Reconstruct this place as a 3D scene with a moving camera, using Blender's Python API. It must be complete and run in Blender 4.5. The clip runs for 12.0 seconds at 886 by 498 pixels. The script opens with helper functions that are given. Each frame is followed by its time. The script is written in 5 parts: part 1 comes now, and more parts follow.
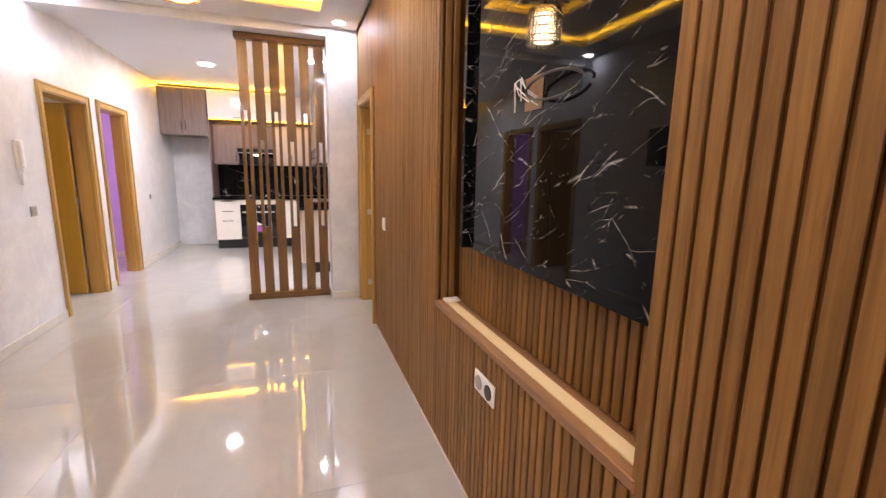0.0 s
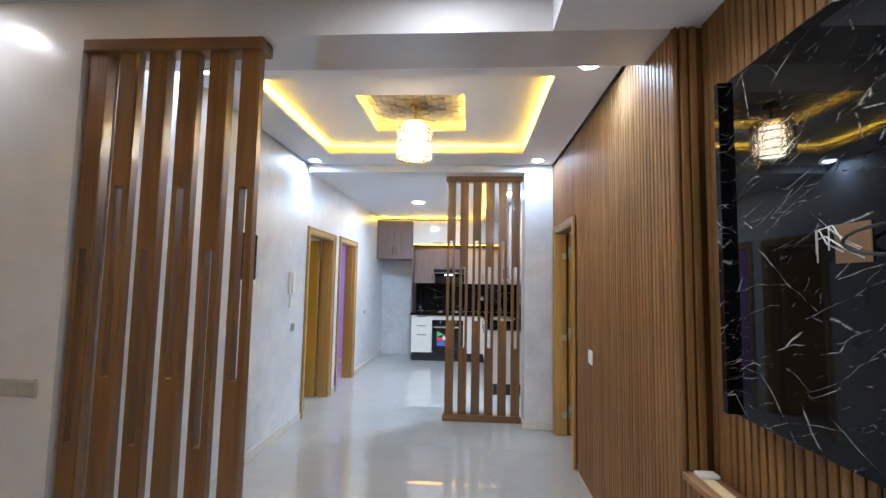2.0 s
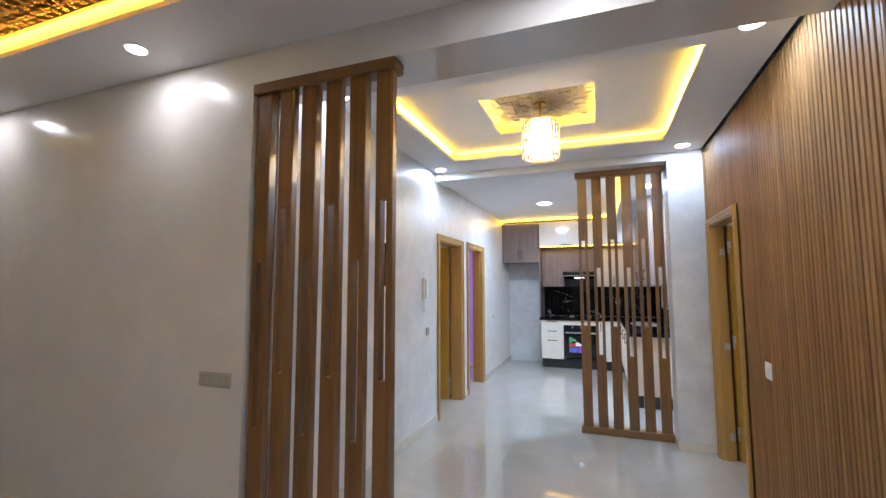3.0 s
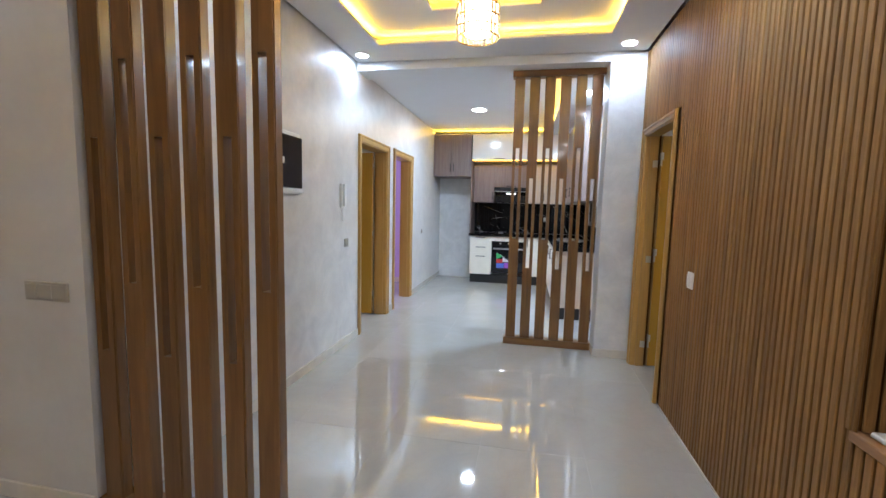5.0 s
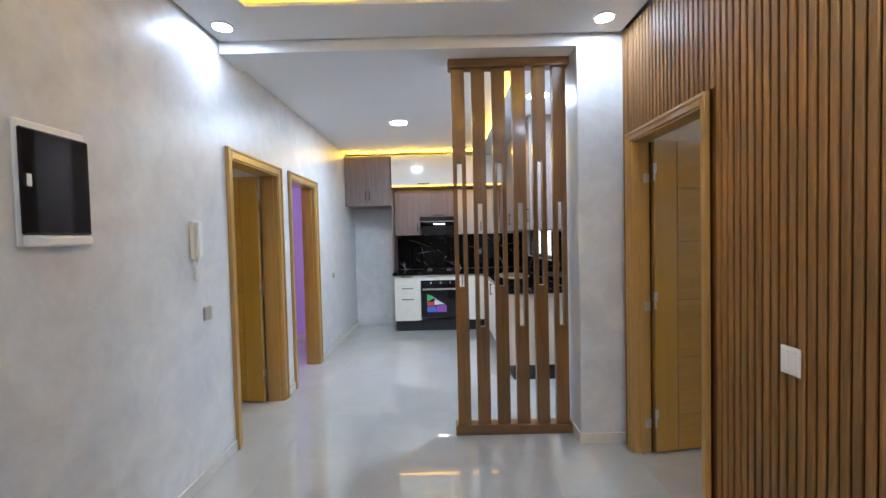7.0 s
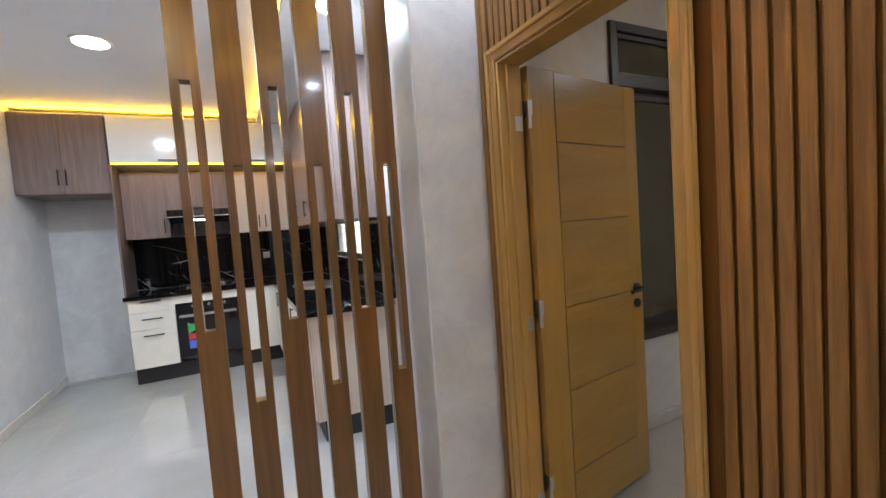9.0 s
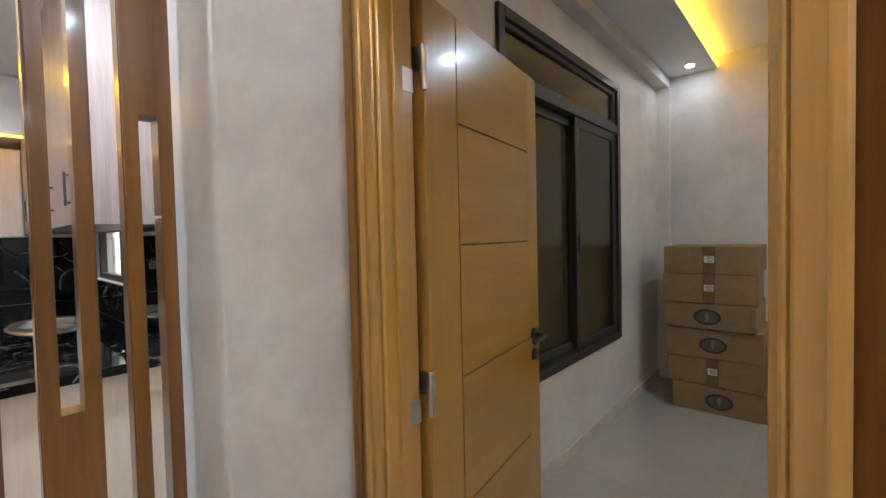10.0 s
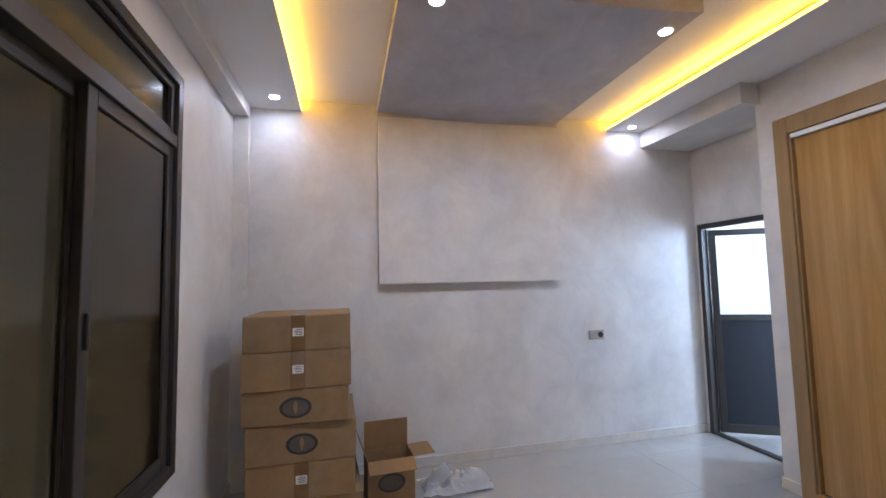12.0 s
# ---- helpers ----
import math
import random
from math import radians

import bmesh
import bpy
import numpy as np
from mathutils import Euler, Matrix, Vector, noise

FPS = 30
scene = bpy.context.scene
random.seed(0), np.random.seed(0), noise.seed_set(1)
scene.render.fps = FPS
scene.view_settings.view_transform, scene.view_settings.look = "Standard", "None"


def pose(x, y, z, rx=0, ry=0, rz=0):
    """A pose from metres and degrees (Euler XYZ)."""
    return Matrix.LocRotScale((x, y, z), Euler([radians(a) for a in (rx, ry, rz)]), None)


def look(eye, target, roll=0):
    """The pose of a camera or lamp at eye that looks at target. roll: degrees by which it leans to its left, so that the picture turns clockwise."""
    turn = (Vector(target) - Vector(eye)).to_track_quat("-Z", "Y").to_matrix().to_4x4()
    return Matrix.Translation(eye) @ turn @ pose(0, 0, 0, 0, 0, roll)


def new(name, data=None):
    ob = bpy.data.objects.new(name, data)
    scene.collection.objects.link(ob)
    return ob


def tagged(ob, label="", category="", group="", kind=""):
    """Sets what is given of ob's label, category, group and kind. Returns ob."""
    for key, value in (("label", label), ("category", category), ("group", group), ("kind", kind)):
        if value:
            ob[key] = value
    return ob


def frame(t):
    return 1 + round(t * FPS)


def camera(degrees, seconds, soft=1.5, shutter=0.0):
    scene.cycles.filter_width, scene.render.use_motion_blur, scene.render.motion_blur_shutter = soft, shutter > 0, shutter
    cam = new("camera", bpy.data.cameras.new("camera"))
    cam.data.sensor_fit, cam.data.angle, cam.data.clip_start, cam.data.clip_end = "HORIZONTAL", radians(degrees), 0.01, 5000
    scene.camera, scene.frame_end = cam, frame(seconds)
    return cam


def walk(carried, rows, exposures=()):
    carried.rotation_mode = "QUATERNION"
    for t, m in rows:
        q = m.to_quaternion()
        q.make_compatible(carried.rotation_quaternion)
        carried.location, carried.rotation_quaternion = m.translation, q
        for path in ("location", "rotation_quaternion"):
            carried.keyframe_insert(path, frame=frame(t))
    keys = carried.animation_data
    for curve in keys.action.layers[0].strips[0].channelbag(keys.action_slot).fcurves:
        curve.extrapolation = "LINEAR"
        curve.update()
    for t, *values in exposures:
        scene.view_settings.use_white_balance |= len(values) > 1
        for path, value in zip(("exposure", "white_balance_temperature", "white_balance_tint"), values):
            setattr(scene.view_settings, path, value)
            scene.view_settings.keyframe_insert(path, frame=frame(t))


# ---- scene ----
cam = camera(92.6, 12.0)
PATH = [
    (0, (2.086, -4.895, 1.401), (2.732, -3.034, 1.052), 1.1),
    (0.5, (2.0, -4.874, 1.442), (2.706, -3.008, 1.301), 2.3),
    (1, (1.933, -4.849, 1.452), (2.657, -2.986, 1.527), 3.0),
    (1.5, (1.887, -4.805, 1.547), (2.326, -2.859, 1.693), 2.9),
    (2, (1.841, -4.801, 1.534), (1.714, -2.811, 1.688), 1.1),
    (2.5, (1.813, -4.771, 1.555), (1.265, -2.858, 1.761), 0.2),
    (3, (1.774, -4.759, 1.529), (1.087, -2.889, 1.7), -0.1),
    (3.2, (1.773, -4.762, 1.497), (1.057, -2.897, 1.584), -0.2),
    (4.8, (1.803, -4.472, 1.372), (1.328, -2.548, 1.101), 1.5),
    (5, (1.752, -4.35, 1.413), (1.368, -2.397, 1.211), 1.4),
    (5.5, (1.674, -4.061, 1.439), (1.38, -2.088, 1.289), -0.2),
    (6, (1.638, -3.718, 1.465), (1.352, -1.74, 1.38), -0.3),
    (6.5, (1.546, -3.412, 1.457), (1.405, -1.418, 1.397), -0.3),
    (6.7, (1.496, -3.281, 1.482), (1.407, -1.284, 1.426), -0.9),
    (8.5, (1.572, -2.086, 1.447), (2.23, -0.203, 1.300), -1.35),
    (9, (1.729, -1.745, 1.436), (2.613, 0.045, 1.316), -4.1),
    (9.5, (1.895, -1.395, 1.456), (3.003, 0.267, 1.346), -3.1),
    (10, (2.086, -1.076, 1.434), (3.580, 0.253, 1.372), -1.3),
    (10.5, (2.387, -0.861, 1.437), (4.036, 0.271, 1.474), -2.5),
    (11, (2.645, -0.750, 1.452), (4.501, -0.006, 1.480), -1.9),
    (11.5, (2.925, -0.655, 1.446), (4.924, -0.660, 1.482), -1.4),
    (12, (3.139, -0.720, 1.501), (5.082, -1.171, 1.648), -1.3),
]
EXPO = [(0, 0.62, 7950, 31), (0.6, 0.40, 7000, 22), (1.5, 0.32, 5850, 10), (2.3, 0.22, 5900, 12), (3.0, 0.16, 6150, 13), (5.0, 0.13, 6250, 11), (6.5, 0.0, 6150, 11), (8.5, 0.0, 6800, 15), (9.5, 0.08, 6950, 14), (10.0, 0.28, 7150, 14), (10.5, 0.40, 7350, 14), (11.0, 0.62, 9300, 16), (11.5, 0.72, 6250, 21), (12, 0.70, 6350, 25)]
walk(cam, [(t, look(eye, target, roll)) for t, eye, target, roll in PATH], EXPO)

# ---- light and exposure ----
world = bpy.data.worlds.new("world")
scene.world = world
world.use_nodes = True
wn = world.node_tree
sky = wn.nodes.new("ShaderNodeTexSky")
sky.sky_type, sky.sun_disc = 'NISHITA', False
sky.sun_elevation, sky.sun_rotation = radians(40), radians(120)
wn.links.new(sky.outputs["Color"], wn.nodes["Background"].inputs["Color"])
wn.nodes["Background"].inputs["Strength"].default_value = 0.12

COOL = (0.62, 0.80, 1.0)
AMBER = (1.0, 0.57, 0.04)


def spot(x, y, z, watts, size=0.09, col=COOL):
    """The light of one round ceiling lamp, shining down."""
    la = bpy.data.lights.new("downlight_glow", 'AREA')
    la.shape, la.size, la.energy, la.color = 'DISK', size, watts, col
    ob = new("downlight_glow", la)
    ob.matrix_world = look((x, y, z), (x, y + 0.0001, 0))
    return ob


def strip(p, q, watts, aim, width=0.03, col=AMBER):
    """A hidden light strip from p to q that shines towards aim (a direction)."""
    p, q = Vector(p), Vector(q)
    la = bpy.data.lights.new("led_strip_glow", 'AREA')
    la.shape, la.size, la.size_y, la.energy, la.color = 'RECTANGLE', (q - p).length, width, watts, col
    ob = new("led_strip_glow", la)
    xax = (q - p).normalized()
    zax = -Vector(aim).normalized()
    zax = (zax - xax * zax.dot(xax)).normalized()
    yax = zax.cross(xax)
    m = Matrix((xax, yax, zax)).transposed().to_4x4()
    ob.matrix_world = Matrix.Translation((p + q) / 2) @ m
    return ob


# ---- plan ----
ZH = 2.83      # hall ceiling
ZS = 2.70      # lowered beam
ZK = 2.785     # kitchen ceiling
ZB = 2.705     # kitchen border
ZF = 2.752     # beam over the screen
ZL = 2.90      # living ceiling
XR = 2.745     # face of the slatted wall
XB = 2.93      # bedroom side of that wall
YL = -2.90    # living wall
YW = 0.11      # bedroom window wall
XF = 6.64      # bedroom far wall
YD = -4.10     # wall of the balcony door
YC = -3.70     # wall of the built-in wardrobe
ZQ = 2.895     # bedroom ceiling border

TRAY = (0.375, -2.205, 2.36, -0.59)
BT = (2.93, -3.16, XF, -0.385)

# hall downlights
for x, y in ((0.14, -0.38), (2.54, -0.38), (2.53, -2.36), (0.14, -2.36)):
    spot(x, y, ZH - 0.012, (6 if y > -1 else 4) if x < 1 else (7.5 if y > -1 else 12), 0.09, (0.55, 0.75, 1.0))
# living downlights; the two beyond y = -5 are unseen, added to brighten the room
for x, y in ((-0.70, -3.17), (-2.6, -3.17), (1.75, -3.30), (2.45, -4.5), (2.45, -6.0), (0.9, -6.8)):
    spot(x, y, (ZS if x > 2.2 else ZL) - 0.012, (8.5 if y > -5 else 12) if x > 2.2 else ((8 if x > 1 else 4) if y > -4 else 15), 0.09, (0.95, 0.96, 1.0))
# kitchen panels
for x, y in ((1.02, 1.79), (2.36, 0.70), (2.50, 2.95)):
    spot(x, y, (ZK if x < 2 else ZB) - 0.013, 45 if y > 1 else 42, 0.16)
# bedroom downlights
for x, y, z in ((6.39, -0.215, ZQ), (6.50, -3.34, ZQ), (5.04, -2.45, 2.846), (5.03, -1.155, 2.846)):
    spot(x, y, z - 0.012, (1.3 if y > -1 else 0.9) if x > 6 else 10, 0.07)
# cove strips: hall
UP = (0, 0, 1)
x0, y0, x1, y1 = TRAY
e = 0.035
for p, q in (((x0 - e, y0, 2.893), (x0 - e, y1, 2.893)), ((x1 + e, y0, 2.893), (x1 + e, y1, 2.893)), ((x0, y0 - e, 2.893), (x1, y0 - e, 2.893)), ((x0, y1 + e, 2.893), (x1, y1 + e, 2.893))):
    strip(p, q, 9, UP, 0.02)
INS = (0.955, -1.75, 1.785, -0.97)
x0, y0, x1, y1 = INS
e = 0.02
for p, q in (((x0 - e, y0, 2.955), (x0 - e, y1, 2.955)), ((x1 + e, y0, 2.955), (x1 + e, y1, 2.955)), ((x0, y0 - e, 2.955), (x1, y0 - e, 2.955)), ((x0, y1 + e, 2.955), (x1, y1 + e, 2.955))):
    strip(p, q, 2.6, UP, 0.02)
# kitchen coves
strip((0.02, 3.49, 2.742), (2.06, 3.49, 2.742), 12, (0, -0.6, 1), 0.02)
strip((2.12, 0.2, 2.742), (2.12, 3.2, 2.742), 10, (-0.4, 0, 1), 0.02)
strip((0.74, 3.46, 2.225), (2.66, 3.46, 2.225), 0.9, (0, 1, -0.5), 0.015)
# bedroom coves
strip((2.98, BT[3] + 0.03, ZQ + 0.032), (6.60, BT[3] + 0.03, ZQ + 0.032), 7, (0, -0.8, 1), 0.015)
strip((2.98, BT[1] - 0.03, ZQ + 0.032), (6.60, BT[1] - 0.03, ZQ + 0.032), 7, (0, 0.8, 1), 0.015)
# living cove
strip((-3.4, -3.355, 2.94), (0.7, -3.355, 2.94), 24, (0, -0.6, 1))
strip((0.74, -6.4, 2.95), (0.74, -3.4, 2.95), 18, (-0.6, 0, 1))


# Unseen area lamps, added as fill for the side rooms and as daylight.
def fill_lamp(x, y, z, sx, sy, watts, col, aim=(0, 0, -1)):
    la = bpy.data.lights.new("fill_glow", 'AREA')
    la.shape, la.size, la.size_y, la.energy, la.color = 'RECTANGLE', sx, sy, watts, col
    ob = new("fill_glow", la)
    ob.matrix_world = look((x, y, z), (x + aim[0], y + aim[1] + 1e-4, z + aim[2]))


fill_lamp(-1.6, 1.6, 2.7, 0.5, 0.5, 28, (0.82, 0.64, 1.0))        # unseen lilac-tinted lamp added to the room behind the second door
fill_lamp(-1.6, -0.6, 2.7, 0.4, 0.4, 15, (1.0, 0.85, 0.65))        # unseen lamp added to the room behind the first door, lights the leaf
fill_lamp(5.25, -5.95, 1.75, 0.5, 1.5, 56, (0.50, 0.74, 1.0), (0.5, 1.0, -0.1))   # stands in for daylight on the balcony
fill_lamp(6.4, -5.4, 3.3, 1.0, 1.0, 26, (0.60, 0.80, 1.0))                        # stands in for daylight from above the balcony
fill_lamp(3.35, 3.1, 3.5, 0.7, 0.9, 300, (0.88, 0.95, 1.0), (0, 0.5, -1))           # stands in for daylight down the light well


# ---- materials ----
def mat(name, build):
    m = bpy.data.materials.new(name)
    m.use_nodes = True
    nt = m.node_tree
    build(nt, nt.nodes["Principled BSDF"])
    return m


def nd(nt, kind, **kw):
    n = nt.nodes.new(kind)
    for k, v in kw.items():
        n.inputs[k].default_value = v
    return n


def ramp(nt, fac, stops):
    r = nt.nodes.new("ShaderNodeValToRGB")
    e = r.color_ramp.elements
    while len(e) < len(stops):
        e.new(0.5)
    for el, (p, c) in zip(e, stops):
        el.position, el.color = p, (*c, 1)
    nt.links.new(fac, r.inputs["Fac"])
    return r.outputs["Color"]


def coords(nt, scale=(1, 1, 1), rnd=0.0, world_space=True):
    """Object coordinates plus the object's own offset, scaled."""
    if world_space:
        src = nt.nodes.new("ShaderNodeNewGeometry").outputs["Position"]
    else:
        src = nt.nodes.new("ShaderNodeTexCoord").outputs["Object"]
    mp = nt.nodes.new("ShaderNodeMapping")
    mp.inputs["Scale"].default_value = scale
    nt.links.new(src, mp.inputs["Vector"])
    if rnd:
        oi = nt.nodes.new("ShaderNodeObjectInfo")
        mu = nt.nodes.new("ShaderNodeMath")
        mu.operation = 'MULTIPLY'
        mu.inputs[1].default_value = rnd
        nt.links.new(oi.outputs["Random"], mu.inputs[0])
        co = nt.nodes.new("ShaderNodeCombineXYZ")
        for i in range(3):
            nt.links.new(mu.outputs[0], co.inputs[i])
        nt.links.new(co.outputs[0], mp.inputs["Location"])
    return mp.outputs["Vector"]


def noise_of(nt, vec, scale, detail=4, rough=0.6, dist=0.0):
    n = nd(nt, "ShaderNodeTexNoise", Scale=scale, Detail=detail, Roughness=rough, Distortion=dist)
    nt.links.new(vec, n.inputs["Vector"])
    return n.outputs["Fac"]


def bump(nt, b, h, strength, dist=0.01):
    n = nd(nt, "ShaderNodeBump", Strength=strength, Distance=dist)
    nt.links.new(h, n.inputs["Height"])
    nt.links.new(n.outputs["Normal"], b.inputs["Normal"])


def mixc(nt, fac, a, b_, mode='MIX'):
    m = nt.nodes.new("ShaderNodeMix")
    m.data_type, m.blend_type = 'RGBA', mode
    for sock, v in ((m.inputs[0], fac), (m.inputs[6], a), (m.inputs[7], b_)):
        if hasattr(v, "is_linked"):
            nt.links.new(v, sock)
        else:
            sock.default_value = v if not isinstance(v, tuple) else (*v, 1)
    return m.outputs[2]


def plaster(c1, c2, rough, bmp=0.12, scale=2.2, coat=0.0):
    def f(nt, b):
        v = coords(nt)
        big = noise_of(nt, v, scale, 8, 0.7, 0.35)
        small = noise_of(nt, v, 26, 5, 0.6)
        nt.links.new(ramp(nt, big, ((0.32, c1), (0.66, c2))), b.inputs["Base Color"])
        rr = ramp(nt, big, ((0.3, (rough - .1,) * 3), (0.7, (rough + .1,) * 3)))
        nt.links.new(rr, b.inputs["Roughness"])
        b.inputs["Coat Weight"].default_value = coat
        b.inputs["Coat Roughness"].default_value = 0.04
        bump(nt, b, small, bmp, 0.004)
    return f


def wood(dark, mid, light, rough=0.42, scale=1.0, axis='Z', rnd=20.0, coat=0.0, spread=0.5, spec=0.5):
    st = {'H': (2.2, 2.2, 15), 'Z': (22, 22, 1.1), 'X': (1.1, 22, 22), 'Y': (22, 1.1, 22)}[axis]

    def f(nt, b):
        v = coords(nt, tuple(s * scale for s in st), rnd)
        g = noise_of(nt, v, 1.0, 6, 0.62, 0.9)
        fine = noise_of(nt, v, 5.0, 4, 0.7)
        col = ramp(nt, g, ((0.28, dark), (0.5, mid), (0.74, light)))
        if rnd:
            oi = nt.nodes.new("ShaderNodeObjectInfo")
            tone = ramp(nt, oi.outputs["Random"], ((0, (1 - spread * .5,) * 3), (0.5, (1, 1, 1)), (1, (1 + spread * .35,) * 3)))
            col = mixc(nt, 1.0, col, tone, 'MULTIPLY')
        col = mixc(nt, 0.25, col, ramp(nt, fine, ((0.3, dark), (0.7, light))))
        nt.links.new(col, b.inputs["Base Color"])
        b.inputs["Roughness"].default_value = rough
        b.inputs["Specular IOR Level"].default_value = spec
        b.inputs["Coat Weight"].default_value = coat
        b.inputs["Coat Roughness"].default_value = 0.08
        bump(nt, b, fine, 0.10, 0.002)
    return f


def plain(col, rough=0.5, metal=0.0, var=0.06, **kw):
    def f(nt, b):
        v = coords(nt)
        n = noise_of(nt, v, 9, 4, 0.6)
        lo, hi = tuple(c * (1 - var) for c in col), tuple(min(1, c * (1 + var)) for c in col)
        nt.links.new(ramp(nt, n, ((0.3, lo), (0.7, hi))), b.inputs["Base Color"])
        b.inputs["Roughness"].default_value, b.inputs["Metallic"].default_value = rough, metal
        for k, val in kw.items():
            b.inputs[k.replace("_", " ")].default_value = val
    return f


def glow(col, strength):
    def f(nt, b):
        b.inputs["Base Color"].default_value = (*col, 1)
        b.inputs["Emission Color"].default_value = (*col, 1)
        b.inputs["Emission Strength"].default_value = strength
    return f


def marble_black(nt, b, axis=(1, 0, 0), big=1.0, angle=0.36, pull=1.0):
    v = coords(nt)
    # the veins wander: the place is pushed about by a coarse noise
    wob = nd(nt, "ShaderNodeTexNoise", Scale=2.6 * big, Detail=3, Roughness=0.6)
    nt.links.new(v, wob.inputs["Vector"])
    sh = nt.nodes.new("ShaderNodeVectorMath")
    sh.operation = 'SCALE'
    sh.inputs["Scale"].default_value = 0.09
    nt.links.new(wob.outputs["Color"], sh.inputs[0])
    ad = nt.nodes.new("ShaderNodeVectorMath")
    nt.links.new(v, ad.inputs[0])
    nt.links.new(sh.outputs[0], ad.inputs[1])

    def crack(ang, stretch, scale, width, lo, hi, mscale):
        """Long thin veins: the edges of stretched cells, broken by a second noise."""
        rot = nt.nodes.new("ShaderNodeVectorRotate")
        rot.inputs["Angle"].default_value = ang
        rot.inputs["Axis"].default_value = axis
        nt.links.new(ad.outputs[0], rot.inputs["Vector"])
        sc = nt.nodes.new("ShaderNodeMapping")
        sc.inputs["Scale"].default_value = (1.0, 1.0, 1.0 + (stretch - 1.0) * pull)
        nt.links.new(rot.outputs[0], sc.inputs["Vector"])
        vo = nt.nodes.new("ShaderNodeTexVoronoi")
        vo.feature = 'DISTANCE_TO_EDGE'
        vo.inputs["Scale"].default_value = scale
        nt.links.new(sc.outputs[0], vo.inputs["Vector"])
        line = ramp(nt, vo.outputs["Distance"], ((0.0, (1, 1, 1)), (width, (0, 0, 0))))
        mask = ramp(nt, noise_of(nt, sc.outputs[0], mscale, 5, 0.7), ((lo, (0, 0, 0)), (hi, (1, 1, 1))))
        return mixc(nt, 1.0, line, mask, 'MULTIPLY')
    vm = crack(angle, 5.0, 2.3 * big, 0.014, 0.54, 0.68, 3.6 * big)
    for ang, st, sc_, wd_, lo in ((angle + 0.14, 6.0, 4.2, 0.015, 0.555), (angle - 0.25, 5.0, 3.1, 0.013, 0.575), (-0.62, 3.5, 1.5, 0.008, 0.54), (angle, 4.0, 8.0, 0.028, 0.63)):
        vm = mixc(nt, 1.0, vm, crack(ang, st, sc_ * big, wd_, lo, lo + 0.12, 3.4 * big), 'ADD')
    nt.links.new(mixc(nt, vm, (0.0035, 0.0035, 0.004), (0.62, 0.60, 0.57)), b.inputs["Base Color"])
    b.inputs["Roughness"].default_value = 0.03
    b.inputs["Specular IOR Level"].default_value = 0.18


def floor_tile(nt, b):
    v = coords(nt, (1, 1, 1), 13.0)
    w = noise_of(nt, v, 1.3, 7, 0.62, 1.5)
    veins = noise_of(nt, v, 3.6, 6, 0.6, 2.2)
    base = ramp(nt, w, ((0.28, (0.395, 0.38, 0.358)), (0.5, (0.425, 0.41, 0.386)), (0.75, (0.46, 0.445, 0.422))))
    vv = ramp(nt, veins, ((0.46, (0, 0, 0)), (0.5, (1, 1, 1)), (0.54, (0, 0, 0))))
    nt.links.new(mixc(nt, mixc(nt, 1.0, vv, (0.10, 0.10, 0.10), 'MULTIPLY'), base, (0.33, 0.305, 0.275)), b.inputs["Base Color"])
    b.inputs["Roughness"].default_value = 0.035
    b.inputs["Specular IOR Level"].default_value = 1.0
    b.inputs["IOR"].default_value = 1.95
    wave = noise_of(nt, coords(nt), 9, 2, 0.5)
    bump(nt, b, wave, 0.03, 0.004)


def clear_glass(tint, rough=0.02):
    def f(nt, b):
        b.inputs["Base Color"].default_value = (*tint, 1)
        b.inputs["Roughness"].default_value = rough
        b.inputs["Transmission Weight"].default_value = 1.0
        b.inputs["IOR"].default_value = 1.36
    return f


M = {}
M["wall"] = mat("pearl stucco", plaster((0.53, 0.52, 0.525), (0.68, 0.67, 0.665), 0.38, 0.25, 4.0))
M["wall_gloss"] = mat("polished stucco", plaster((0.55, 0.53, 0.51), (0.63, 0.615, 0.60), 0.17, 0.02, 1.4, 0.7))
M["wall_bed"] = mat("sand stucco", plaster((0.575, 0.55, 0.525), (0.72, 0.70, 0.67), 0.5, 0.25, 2.6))
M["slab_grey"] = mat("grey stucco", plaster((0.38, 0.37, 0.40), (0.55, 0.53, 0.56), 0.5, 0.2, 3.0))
M["ceiling"] = mat("ceiling paint", plaster((0.76, 0.76, 0.765), (0.80, 0.80, 0.805), 0.6, 0.03))
M["wall_plain"] = mat("plain paint", plaster((0.66, 0.66, 0.64), (0.72, 0.71, 0.69), 0.6, 0.08))
M["lilac"] = mat("lilac paint", plaster((0.50, 0.36, 0.66), (0.56, 0.42, 0.72), 0.6, 0.08))
M["tile"] = mat("polished porcelain", floor_tile)
M["grout"] = mat("grout", plain((0.42, 0.40, 0.375), 0.6))
M["base"] = mat("skirting tile", plain((0.62, 0.58, 0.52), 0.2, 0, 0.08))
M["slat"] = mat("slatted walnut panel", wood((0.135, 0.063, 0.017), (0.226, 0.112, 0.034), (0.33, 0.174, 0.058), 0.55, 1.6, 'Z', 20, 0.0, 0.5, 0.25))
# slat walnut made darker: the shade between the slats is put into this colour
M["slat_back_shade"] = mat("shaded panel groove", wood((0.085, 0.034, 0.008), (0.125, 0.053, 0.014), (0.17, 0.078, 0.022), 0.6, 1.0, 'Z', 0, 0.0, 0.5, 0.12))
M["ledge"] = mat("ledge wood", wood((0.20, 0.09, 0.036), (0.30, 0.145, 0.06), (0.38, 0.20, 0.09), 0.45, 1.0, 'Y', 5))
M["screen"] = mat("stained pine", wood((0.095, 0.040, 0.009), (0.165, 0.075, 0.019), (0.23, 0.112, 0.033), 0.30, 0.8, 'Z', 20, 0.35, 0.35))
